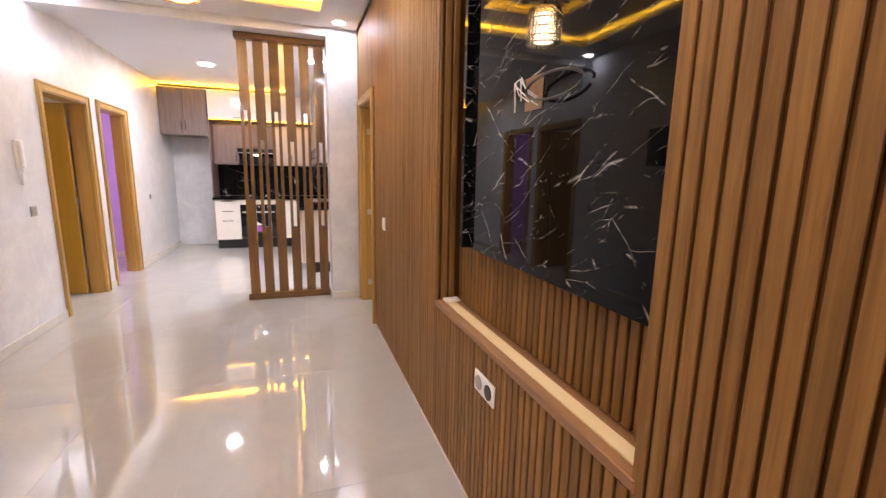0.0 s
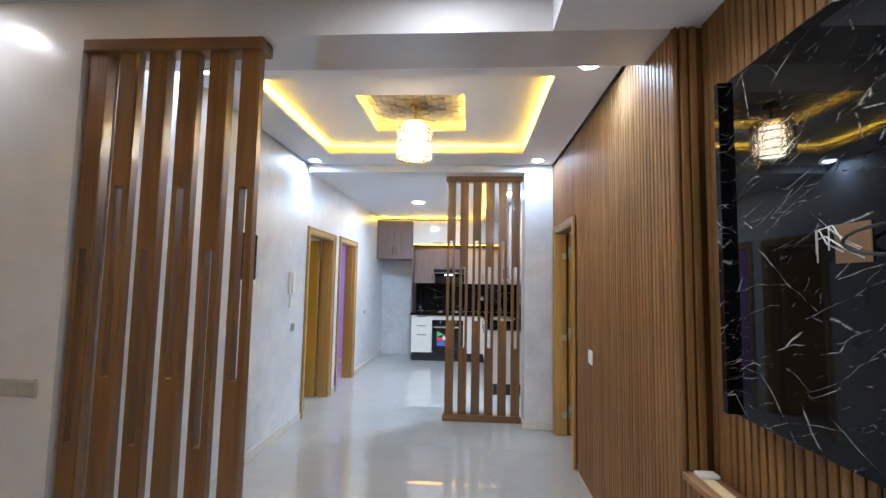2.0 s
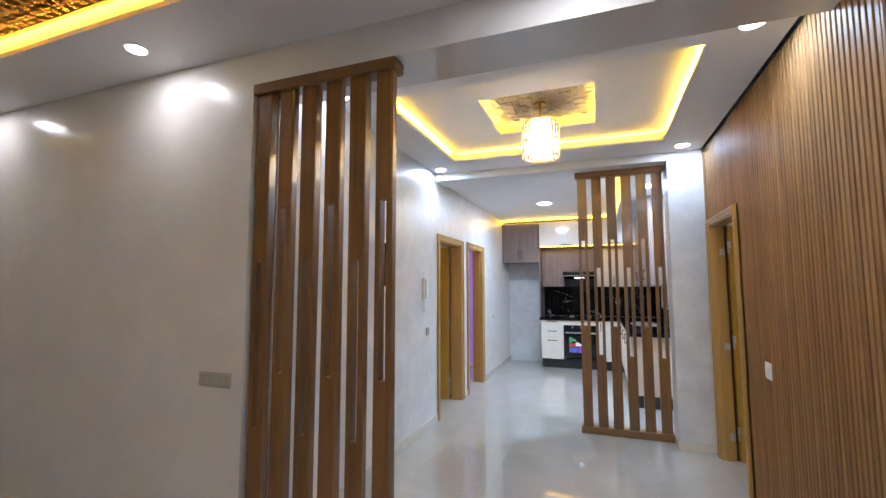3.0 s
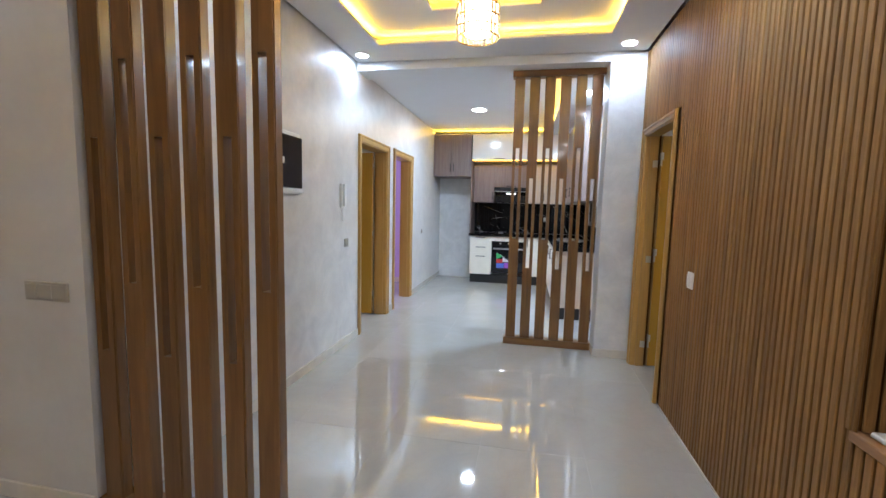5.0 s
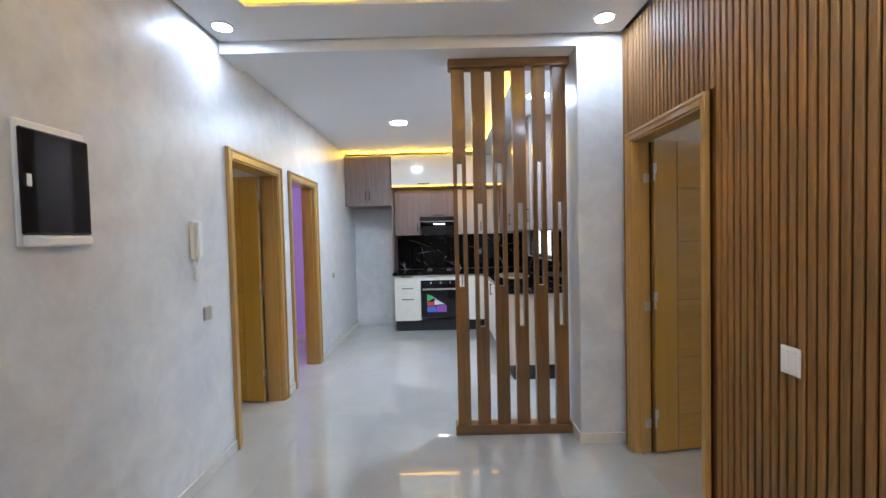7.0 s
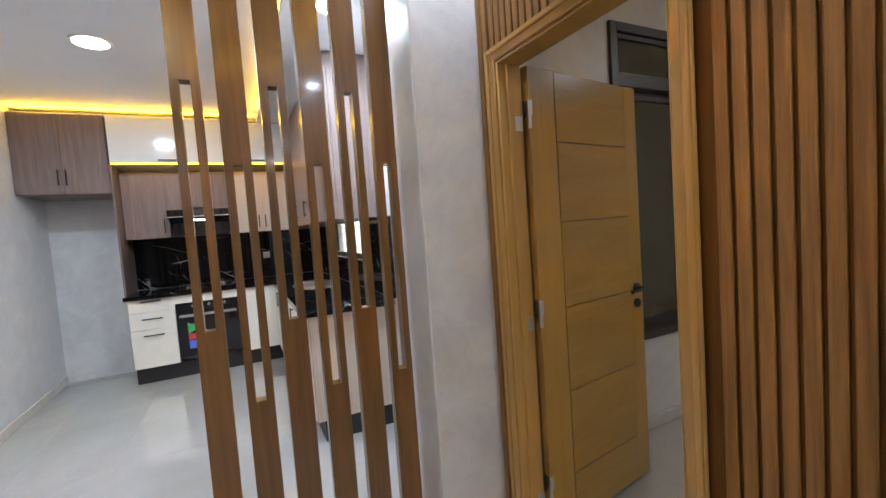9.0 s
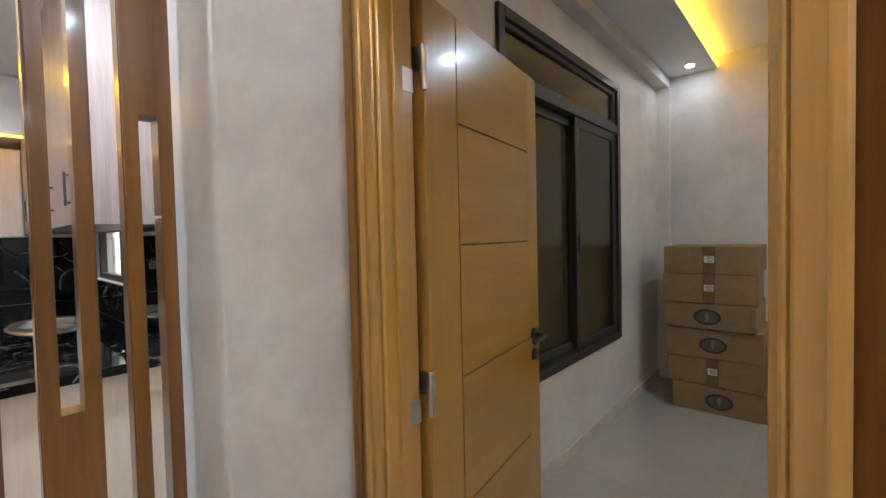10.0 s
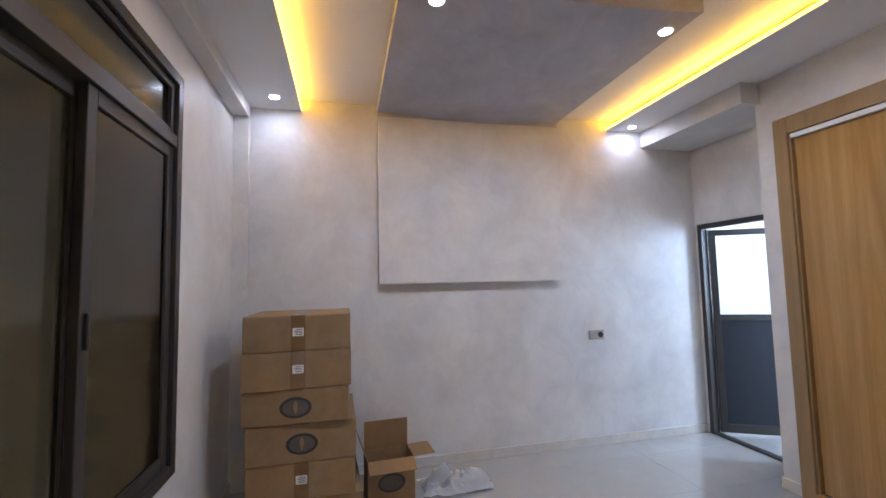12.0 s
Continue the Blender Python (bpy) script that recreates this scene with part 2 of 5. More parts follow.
M["screen_x"] = mat("stained pine rail", wood((0.095, 0.040, 0.009), (0.165, 0.075, 0.019), (0.23, 0.112, 0.033), 0.32, 0.8, 'X', 20, 0.35, 0.2))
M["door"] = mat("varnished door", wood((0.375, 0.205, 0.022), (0.43, 0.238, 0.028), (0.48, 0.272, 0.036), 0.26, 0.5, 'Z', 20, 0.4, 0.15))
M["door_panel"] = mat("varnished door panel", wood((0.375, 0.205, 0.022), (0.43, 0.238, 0.028), (0.485, 0.276, 0.038), 0.26, 0.55, 'H', 20, 0.4, 0.15))
M["casing"] = mat("varnished casing", wood((0.35, 0.192, 0.050), (0.42, 0.238, 0.066), (0.49, 0.286, 0.086), 0.28, 0.7, 'Z', 20, 0.3, 0.15))
M["groove"] = mat("routed groove", plain((0.21, 0.10, 0.026), 0.6))
M["kit_brown"] = mat("brown oak laminate", wood((0.14, 0.093, 0.080), (0.20, 0.142, 0.124), (0.26, 0.195, 0.172), 0.42, 1.3, 'Z', 12, 0, 0.1))
M["kit_beige"] = mat("pale oak laminate", wood((0.52, 0.41, 0.31), (0.60, 0.49, 0.385), (0.66, 0.55, 0.45), 0.45, 1.3, 'Z', 12, 0, 0.08))
M["kit_white"] = mat("gloss white lacquer", plain((0.82, 0.80, 0.77), 0.10, 0, 0.02, Specular_IOR_Level=0.6))
M["kit_cream"] = mat("cream front", plain((0.78, 0.73, 0.64), 0.3, 0, 0.03))
M["black_marble"] = mat("black marble", marble_black)
M["veined_marble"] = mat("veined black marble", lambda nt, b: marble_black(nt, b, (0, 1, 0), 0.62, -0.5, 0.22))
M["black"] = mat("black plastic", plain((0.016, 0.016, 0.017), 0.4))
M["black_gloss"] = mat("black glass", plain((0.008, 0.008, 0.010), 0.05))
M["steel"] = mat("brushed steel", plain((0.55, 0.55, 0.56), 0.28, 1.0))
M["hinge"] = mat("hinge steel", plain((0.55, 0.53, 0.50), 0.38, 1.0))
M["gold"] = mat("brass", plain((0.78, 0.52, 0.16), 0.2, 1.0))
M["alu"] = mat("bronze aluminium", plain((0.055, 0.048, 0.042), 0.42, 0.3))
M["alu_grey"] = mat("grey aluminium", plain((0.019, 0.023, 0.033), 0.5, 0.1))
M["glass_dark"] = mat("tinted glass", clear_glass((0.026, 0.022, 0.013), 0.12))
M["glass"] = mat("clear glass", clear_glass((0.95, 0.97, 0.97), 0.0))
M["crystal"] = mat("crystal", clear_glass((1.0, 0.96, 0.88), 0.03))
M["plastic_w"] = mat("white plastic", plain((0.78, 0.77, 0.74), 0.3, 0, 0.02))
M["plastic_g"] = mat("grey beige plastic", plain((0.36, 0.335, 0.29), 0.35, 0, 0.03))
M["card"] = mat("cardboard", plain((0.285, 0.178, 0.084), 0.75, 0, 0.14))
M["card_in"] = mat("cardboard inside", plain((0.27, 0.16, 0.07), 0.8, 0, 0.12))
M["print"] = mat("dark print", plain((0.035, 0.03, 0.028), 0.6))
M["tape"] = mat("packing tape", plain((0.22, 0.125, 0.055), 0.16, 0, 0.15))
M["print_grey"] = mat("grey print", plain((0.10, 0.085, 0.07), 0.6, 0, 0.25))
M["paper"] = mat("white label", plain((0.80, 0.79, 0.76), 0.6))
M["film"] = mat("milky film", plain((0.85, 0.87, 0.9), 0.3, 0, 0.02, Transmission_Weight=0.55))
M["led_cool"] = mat("cool lamp glass", glow((0.90, 0.95, 1.0), 26))
M["led_warm"] = mat("warm lamp glass", glow((1.0, 0.86, 0.62), 24))
M["led_amber"] = mat("amber strip", glow((1.0, 0.50, 0.05), 7))
M["led_cream"] = mat("shelf strip", plain((0.74, 0.60, 0.34), 0.35, 0, 0.03))
M["bulb"] = mat("lamp core", glow((1.0, 0.88, 0.66), 34))
M["mosaic"] = mat("stone mosaic", plaster((0.42, 0.38, 0.32), (0.66, 0.62, 0.55), 0.5, 0.2, 9))
M["lattice"] = mat("pierced wood panel", wood((0.30, 0.13, 0.03), (0.44, 0.22, 0.06), (0.54, 0.29, 0.09), 0.45, 1, 'X', 0))
M["wardrobe"] = mat("wardrobe oak", wood((0.29, 0.145, 0.038), (0.42, 0.230, 0.072), (0.53, 0.315, 0.115), 0.18, 0.32, 'Z', 20, 0.35, 0.1))
M["wardrobe_frame"] = mat("tan oak casing", wood((0.25, 0.15, 0.062), (0.31, 0.19, 0.083), (0.37, 0.235, 0.108), 0.4, 0.5, 'Z', 20, 0.1, 0.1))
M["brick_w"] = mat("whitewashed masonry", plaster((0.62, 0.61, 0.56), (0.80, 0.79, 0.75), 0.8, 0.4, 5))
M["sticker_g"] = mat("green sticker", plain((0.05, 0.42, 0.12), 0.5))
M["sticker_r"] = mat("red sticker", plain((0.62, 0.05, 0.05), 0.5))
M["sticker_b"] = mat("blue sticker", plain((0.08, 0.16, 0.60), 0.5))
M["sticker_v"] = mat("violet sticker", plain((0.30, 0.08, 0.45), 0.5))
M["cable_b"] = mat("black cable", plain((0.012, 0.012, 0.013), 0.45))
M["cable_w"] = mat("white cable", plain((0.75, 0.73, 0.68), 0.45))


# ---- building helpers ----
ORIGIN = {}


def box(bm, x0, y0, z0, x1, y1, z1, bev=0.0, seg=1):
    vs = bmesh.ops.create_cube(bm, size=1.0)["verts"]
    bmesh.ops.scale(bm, vec=(abs(x1 - x0), abs(y1 - y0), abs(z1 - z0)), verts=vs)
    bmesh.ops.translate(bm, vec=((x0 + x1) / 2, (y0 + y1) / 2, (z0 + z1) / 2), verts=vs)
    if bev:
        es = list({e for v in vs for e in v.link_edges})
        bmesh.ops.bevel(bm, geom=es, offset=bev, segments=seg, affect='EDGES', profile=0.6)
    return bm


def cyl(bm, c, r, h, axis='Z', seg=24, r2=None):
    rot = {'Z': Matrix(), 'X': Matrix.Rotation(radians(90), 4, 'Y'), 'Y': Matrix.Rotation(radians(-90), 4, 'X')}[axis]
    bmesh.ops.create_cone(bm, cap_ends=True, segments=seg, radius1=r, radius2=r if r2 is None else r2, depth=h, matrix=Matrix.Translation(c) @ rot)
    return bm


def tube(bm, pts, r, seg=8):
    """A round tube along a list of points."""
    rings = []
    pts = [Vector(p) for p in pts]
    for i, p in enumerate(pts):
        d = (pts[min(i + 1, len(pts) - 1)] - pts[max(i - 1, 0)]).normalized()
        a = d.orthogonal().normalized() if i == 0 else (rings[-1][1] - d * rings[-1][1].dot(d)).normalized()
        b_ = d.cross(a)
        rings.append(([bm.verts.new(p + (a * math.cos(k * math.tau / seg) + b_ * math.sin(k * math.tau / seg)) * r) for k in range(seg)], a))
    for (u, _), (w, _) in zip(rings, rings[1:]):
        for k in range(seg):
            bm.faces.new((u[k], u[(k + 1) % seg], w[(k + 1) % seg], w[k]))
    bm.faces.new(list(reversed(rings[0][0])))
    bm.faces.new(rings[-1][0])
    return bm


def bmn():
    return bmesh.new()


def mesh_of(name, bm, material, org=(0, 0, 0), smooth=False):
    bmesh.ops.recalc_face_normals(bm, faces=bm.faces)
    me = bpy.data.meshes.new(name)
    bm.to_mesh(me)
    bm.free()
    me.transform(Matrix.Translation(-Vector(org)))
    if smooth:
        for p in me.polygons:
            p.use_smooth = True
        me.set_sharp_from_angle(angle=radians(40))
    me.materials.append(material)
    return me


def thing(name, loc, label, category, group="", kind=""):
    ob = new(name)
    ob.location = loc
    ob.empty_display_size = 0.1
    ORIGIN[ob.name] = Vector(loc)
    return tagged(ob, label, category, group, kind)


def part(name, bm, material, parent, label="", smooth=False):
    """Links a bmesh, given in world places, as one mesh under a thing or a part."""
    org = ORIGIN[parent.name]
    ob = new(name, mesh_of(name, bm, material, org, smooth))
    ob.parent = parent
    ORIGIN[ob.name] = org
    return tagged(ob, label)


def solid(name, bm, material, label, category, kind="structure", smooth=False):
    """A top-level object of one mesh."""
    ob = new(name, mesh_of(name, bm, material, (0, 0, 0), smooth))
    ORIGIN[ob.name] = Vector((0, 0, 0))
    return tagged(ob, label, category, "", kind)


def wall(name, axis, a0, a1, t0, t1, z0, z1, holes, material, label):
    """A wall along 'X' or 'Y' from a0 to a1, of thickness t0..t1, with openings (lo, hi, bottom, top)."""
    bm = bmn()

    def put(lo, hi, b_, t_):
        if hi - lo > 1e-4 and t_ - b_ > 1e-4:
            if axis == 'X':
                box(bm, lo, t0, b_, hi, t1, t_)
            else:
                box(bm, t0, lo, b_, t1, hi, t_)
    at = a0
    for lo, hi, b_, t_ in sorted(holes):
        put(at, lo, z0, z1)
        put(lo, hi, z0, b_)
        put(lo, hi, t_, z1)
        at = hi
    put(at, a1, z0, z1)
    return solid(name, bm, material, label, "wall")


def piece(name, me, parent, at):
    """A small piece that shares its mesh, under a thing or a part of the setting."""
    ob = new(name, me)
    ob.parent = parent
    ob.location = Vector(at) - ORIGIN[parent.name]
    return ob


# ---- large structure ----
# walls of the hall, kitchen and living room
D1 = (-0.065, 0.775, 0.0, 2.065)
D2 = (1.115, 1.885, 0.0, 2.075)
DR = (-1.05, -0.295, 0.0, 2.07)
KWIN = (1.80, 3.25, 1.16, 1.56)
BWIN = (3.84, 5.51, 0.60, 2.57)
BDOOR = (5.865, 6.605, 0.0, 1.985)
wall_left = wall("wall_left", 'Y', YL + 0.12, 4.12, -0.15, 0.0, 0, 3.05, [D1, D2], M["wall"], "pearly white stucco wall with two doorways")
wall("wall_living", 'X', -3.6, -0.088, YL, YL + 0.12, 0, 3.05, [], M["wall_gloss"], "glossy polished cream stucco wall")
wall("wall_kitchen_back", 'X', -0.15, 2.90, 4.12, 4.27, 0, 3.05, [], M["wall"], "white kitchen wall behind the cabinets")
wall("wall_kitchen_right", 'Y', 0.26, 4.12, 2.75, 2.90, 0, 3.05, [KWIN], M["wall"], "white kitchen wall with a low window")
wall_right = wall("wall_right", 'Y', -7.0, 0.26, 2.873, XB, 0, 3.05, [(-1.10, -0.19, 0.0, 2.11)], M["wall_bed"], "wall between hall and bedroom")
wall("wall_window", 'X', XB, XF + 0.15, YW, YW + 0.15, 0, 3.05, [BWIN], M["wall_bed"], "sand coloured stucco wall with a wide window")
wall("wall_bedroom_far", 'Y', YD - 0.15, YW, XF, XF + 0.15, 0, 3.05, [], M["wall_bed"], "sand coloured stucco wall behind the boxes")
wall("wall_balcony_door", 'X', 5.60, XF, YD - 0.15, YD, 0, 3.05, [BDOOR], M["wall_bed"], "stucco wall with a metal balcony door")
wall("wall_wardrobe", 'X', XB, 5.60, YC - 0.12, YC, 0, 3.05, [(3.75, 5.46, 0.06, 2.46)], M["wall_bed"], "stucco wall around a built-in wardrobe")
wall("wall_recess_side", 'Y', YD - 0.15, YC - 0.12, 5.48, 5.60, 0, 3.05, [], M["wall_bed"], "short stucco wall beside the balcony door")
wall("wall_wardrobe_back", 'X', XB, 5.48, YD - 0.15, YD, 0, 3.05, [], M["wall_plain"], "plain wall behind the wardrobe")
wall("wall_living_back", 'X', -3.6, 2.873, -7.15, -7.0, 0, 3.05, [], M["wall_plain"], "plain wall that closes the living room")
wall("wall_living_left", 'Y', -7.15, YL + 0.12, -3.75, -3.6, 0, 3.05, [], M["wall_plain"], "plain wall that closes the living room")
wall("wall_room_west", 'Y', YL + 0.12, 4.27, -3.2, -3.05, 0, 3.05, [], M["wall_plain"], "plain wall of the side rooms")
wall("wall_room_divider", 'X', -3.05, -0.15, 0.92, 1.0, 0, 3.05, [], M["wall_plain"], "plain wall between the two side rooms")
wall("wall_room_lilac", 'X', -3.05, -0.15, 3.1, 3.25, 0, 3.05, [], M["lilac"], "lilac painted wall of the side room")
wall("wall_room_lilac_side", 'Y', 1.0, 3.1, -2.6, -2.5, 0, 3.05, [], M["lilac"], "lilac painted wall of the side room")
# pier between screen and slatted wall
bm = bmn()
box(bm, 2.432, -0.16, 0, XR + 0.128, 0.12, ZF - 0.001, 0.004)
pier = solid("wall_pier", bm, M["wall"], "narrow white stucco pier beside the wooden screen", "pillar")
# light well and balcony outside
wall("wall_light_well", 'Y', YW + 0.15, 4.27, 5.9, 6.0, 0, 4.0, [], M["brick_w"], "whitewashed wall of the light well")
wall("wall_light_well_end", 'X', 2.90, 6.0, 4.27, 4.37, 0, 4.0, [], M["brick_w"], "whitewashed end wall of the light well")
wall("wall_balcony_end", 'X', 4.9, 7.4, -6.4, -6.3, 0, 3.6, [], M["brick_w"], "whitewashed brick wall of the balcony")
balcony_side = wall("wall_balcony_side", 'Y', -6.3, YD - 0.15, 7.3, 7.4, 0, 3.6, [], M["brick_w"], "whitewashed side wall of the balcony")
wall("wall_balcony_near", 'Y', -6.3, YD - 0.15, 4.9, 5.0, 0, 3.6, [], M["brick_w"], "whitewashed side wall of the balcony")


# floor with tiles
def flat(name, x0, y0, x1, y1, z0, z1, material, label, category="floor"):
    b_ = bmn()
    box(b_, x0, y0, z0, x1, y1, z1)
    return solid(name, b_, material, label, category)


floor = flat("floor", -3.75, -7.15, 7.4, 4.37, -0.12, -0.001, M["grout"], "glossy pale marble-look porcelain tile floor")

# ceilings
def holed(name, outer, hole, z0, z1, material, label):
    """A ceiling board with one rectangular opening."""
    (x0_, y0_, x1_, y1_), (a, b_, c, d) = outer, hole
    m_ = bmn()
    for q in ((x0_, y0_, x1_, b_), (x0_, d, x1_, y1_), (x0_, b_, a, d), (c, b_, x1_, d)):
        if q[2] - q[0] > 0.001 and q[3] - q[1] > 0.001:
            box(m_, q[0], q[1], z0, q[2], q[3], z1)
    return solid(name, m_, material, label, "ceiling")


holed("ceiling_hall", (0.016, -2.57, XR - 0.016, -0.176), TRAY, ZH, ZH + 0.022, M["ceiling"], "white stepped plaster ceiling with an amber lit cove")
bm = bmn()
x0, y0, x1, y1 = TRAY
a, b, c, d = INS
for q in ((x0 - .12, y0 - .12, x1 + .12, b), (x0 - .12, d, x1 + .12, y1 + .12), (x0 - .12, b, a, d), (c, b, x1 + .12, d)):
    box(bm, q[0], q[1], 2.925, q[2], q[3], 2.945)
solid("ceiling_hall_tray", bm, M["ceiling"], "raised white plaster panel inside the cove", "ceiling")
bm = bmn()
for q in ((x0 - .14, y0 - .12, x0 - .12, y1 + .12), (x1 + .12, y0 - .12, x1 + .14, y1 + .12), (x0 - .14, y0 - .14, x1 + .14, y0 - .12), (x0 - .14, y1 + .12, x1 + .14, y1 + .14)):
    box(bm, q[0], q[1], ZH + 0.022, q[2], q[3], 2.925)
solid("ceiling_hall_cove", bm, M["ceiling"], "cove sides of the hall ceiling", "ceiling")
bm = bmn()
box(bm, a - .08, b - .08, 3.02, c + .08, d + .08, 3.04)
for q in ((a - .08, b - .08, a - .065, d + .08), (c + .065, b - .08, c + .08, d + .08), (a - .065, b - .08, c + .065, b - .065), (a - .065, d + .065, c + .065, d + .08)):
    box(bm, q[0], q[1], 2.945, q[2], q[3], 3.02)
rs = random.Random(4)
px = 0.052
for i in range(int((c - a + .12) / px)):
    for j in range(int((d - b + .12) / px)):
        h = 0.006 + rs.random() * 0.02
        gx, gy = a - .06 + i * px, b - .06 + j * px
        box(bm, gx, gy, 3.02 - h, gx + px - .004, gy + px - .004, 3.021)
solid("ceiling_hall_mosaic", bm, M["mosaic"], "recessed square of pale stone mosaic above the chandelier", "ceiling")
for yq in (BT[1] + 0.0002, BT[3] - 0.0062):
    bm = bmn()
    box(bm, XB + 0.03, yq, ZQ + 0.006, XF - 0.004, yq + 0.006, ZQ + 0.0215)
    solid("light_strip", bm, M["led_amber"], "glowing amber light strip on the cove edge", "light strip", "thing")
# beam between living room and hall, and soffit along the slatted wall
bm = bmn()
box(bm, -0.088, YL, ZS, XR + 0.128, -2.57, 3.05)
solid("ceiling_beam", bm, M["wall_gloss"], "lowered white beam between living room and hall", "beam")
bm = bmn()
box(bm, 2.21, -7.0, ZS, XR + 0.128, YL, 3.05)
solid("ceiling_soffit", bm, M["ceiling"], "lowered white soffit along the slatted wall", "ceiling")
holed("ceiling_living", (-3.6, -7.0, 2.21, YL), (-3.3, -6.6, 0.70, -3.38), ZL, ZL + 0.03, M["ceiling"], "white plaster ceiling with an amber lit recess")
flat("ceiling_living_top", -3.5, -6.8, 0.9, -3.2, 3.03, 3.05, M["ceiling"], "upper board of the living room recess", "ceiling")
# kitchen ceiling
bm = bmn()
box(bm, 0.0, 0.14, ZK, 2.90, 4.12, ZK + 0.03)
solid("ceiling_kitchen", bm, M["ceiling"], "flat white kitchen ceiling with an amber lit edge", "ceiling")
bm = bmn()
box(bm, 0.0, -0.16, ZF, XR + 0.128, 0.14, ZH + 0.03)
solid("ceiling_kitchen_beam", bm, M["ceiling"], "shallow white beam above the wooden screen", "beam")
bm = bmn()
box(bm, 2.085, 0.14, ZB, 2.75, 4.12, ZB + 0.022)
box(bm, 0.0, 3.46, 2.722, 2.085, 4.12, 2.732)
solid("ceiling_kitchen_border", bm, M["ceiling"], "lowered white border of the kitchen ceiling", "ceiling")
# bedroom ceiling
holed("ceiling_bedroom", (XB, YC, XF, 0.0), (XB + 0.02, BT[1], XF, BT[3]), ZQ, ZQ + 0.022, M["ceiling"], "white stepped bedroom ceiling with two amber coves")
flat("ceiling_bedroom_top", XB, BT[1] - .15, XF, BT[3] + .15, 2.985, 3.005, M["ceiling"], "raised bedroom ceiling panel", "ceiling")
bm = bmn()
box(bm, XB, BT[1] - .17, ZQ + .022, XF, BT[1] - .15, 3.005)
box(bm, XB, BT[3] + .15, ZQ + .022, XF, BT[3] + .17, 3.005)
solid("ceiling_bedroom_cove", bm, M["ceiling"], "cove sides of the bedroom ceiling", "ceiling")
bm = bmn()
box(bm, XB, 0.0, 2.80, XF, YW, 3.05, 0.004)
box(bm, XF - 0.06, 0.0, 0, XF, YW, 2.80)
solid("ceiling_bedroom_beam", bm, M["wall_bed"], "boxed beam along the window wall", "beam")
bm = bmn()
box(bm, 5.56, YC + 0.002, 2.735, XF, -3.53, ZQ - 0.001)
box(bm, 5.60, YD, 2.735, XF, YC + 0.002, 3.05)
box(bm, 5.48, YD, 3.0, 5.60, YC - 0.12, 3.05)
solid("ceiling_recess", bm, M["wall_bed"], "lower ceiling of the recess by the balcony door", "ceiling")
# unseen slabs added above the ceilings to block the sky light
flat("roof_slab", -3.75, -7.15, 2.90, 4.37, 3.06, 3.2, M["wall_plain"], "unseen slab that keeps sky light out of the rooms", "roof")
flat("roof_slab_bedroom", 2.905, YD - 0.15, XF + 0.15, YW + 0.15, 3.06, 3.2, M["wall_plain"], "unseen slab that keeps sky light out of the bedroom", "roof")


# skirting
def skirting(pts):
    """Skirting boards: runs (x0, y0, x1, y1) as boxes 8 cm high."""
    b_ = bmn()
    for q in pts:
        box(b_, q[0], q[1], 0.0, q[2], q[3], 0.08, 0.003)
    return b_


T = 0.012
solid("baseboard_hall", skirting([(0, YL + .12, T, -0.14), (0, 0.86, T, 1.05), (0, 1.98, T, 4.12), (-3.6, YL - T, -0.09, YL),
      (2.42, -0.16 - T, XR - 0.005, -0.16), (2.42, -0.16, 2.432, 0.0)]), M["base"], "beige tile skirting along the white walls", "baseboard")
solid("baseboard_bedroom", skirting([(XB, YW - T, XF - .06, YW), (XF - T, YD, XF, 0.0), (5.472, YC, 5.60 + T, YC + T), (6.608, YD, XF - T, YD + T), (5.60, YD, 5.60 + T, YC)]), M["base"], "beige tile skirting round the bedroom", "baseboard")
solid("baseboard_lilac", skirting([(-2.5, 3.1 - T, -0.15, 3.1), (-2.5, 1.0, -2.5 + T, 3.08)]), M["base"], "beige skirting of the side room", "baseboard")


# ---- doors ----
def casing_x(name, xs, face, y0, y1, top, depth, label, w=0.075):
    """Door lining and stepped casing for an opening in a wall along Y. face: -1 casing towards -x, +1 towards +x."""
    t = thing(name, (xs, (y0 + y1) / 2, 0), label, "door", "", "structure")
    xo = xs + face * 0.016

    def frame_of(nm, a_, b_, lo, wdt):
        m1 = bmn()
        box(m1, a_, y0 - wdt, 0, b_, y0 - lo, top + wdt, 0.004)
        part(nm, m1, M["casing"], t)
        m1 = bmn()
        box(m1, a_, y1 + lo, 0, b_, y1 + wdt, top + wdt, 0.004)
        part(nm, m1, M["casing"], t)
        m1 = bmn()
        box(m1, a_, y0 - lo, top + lo, b_, y1 + lo, top + wdt, 0.004)
        part(nm, m1, M["casing"], t)
    frame_of("casing", xs, xo, 0.0003, w)
    frame_of("casing_bead", xs, xs + face * 0.027, w - 0.022, w - 0.003)
    frame_of("lining", xs + face * 0.008, xs - face * depth, -0.0119, 0.0)
    for lo, hi in ((y0 + 0.012, y0 + 0.024), (y1 - 0.024, y1 - 0.012)):
        m1 = bmn()
        box(m1, xs - face * 0.03, lo, 0, xs - face * (depth - 0.045), hi, top - 0.012, 0.002)
        part("stop", m1, M["casing"], t)
    return t


door_1 = casing_x("door_1", 0.0, 1, D1[0], D1[1], D1[3], 0.152, "open varnished wooden door in a stepped casing")
door_2 = casing_x("door_2", 0.0, 1, D2[0], D2[1], D2[3], 0.152, "varnished wooden door casing of the lilac room")
door_3 = casing_x("door_3", XR, -1, DR[0], DR[1], DR[3], 0.105, "open varnished wooden bedroom door in a stepped casing", 0.055)


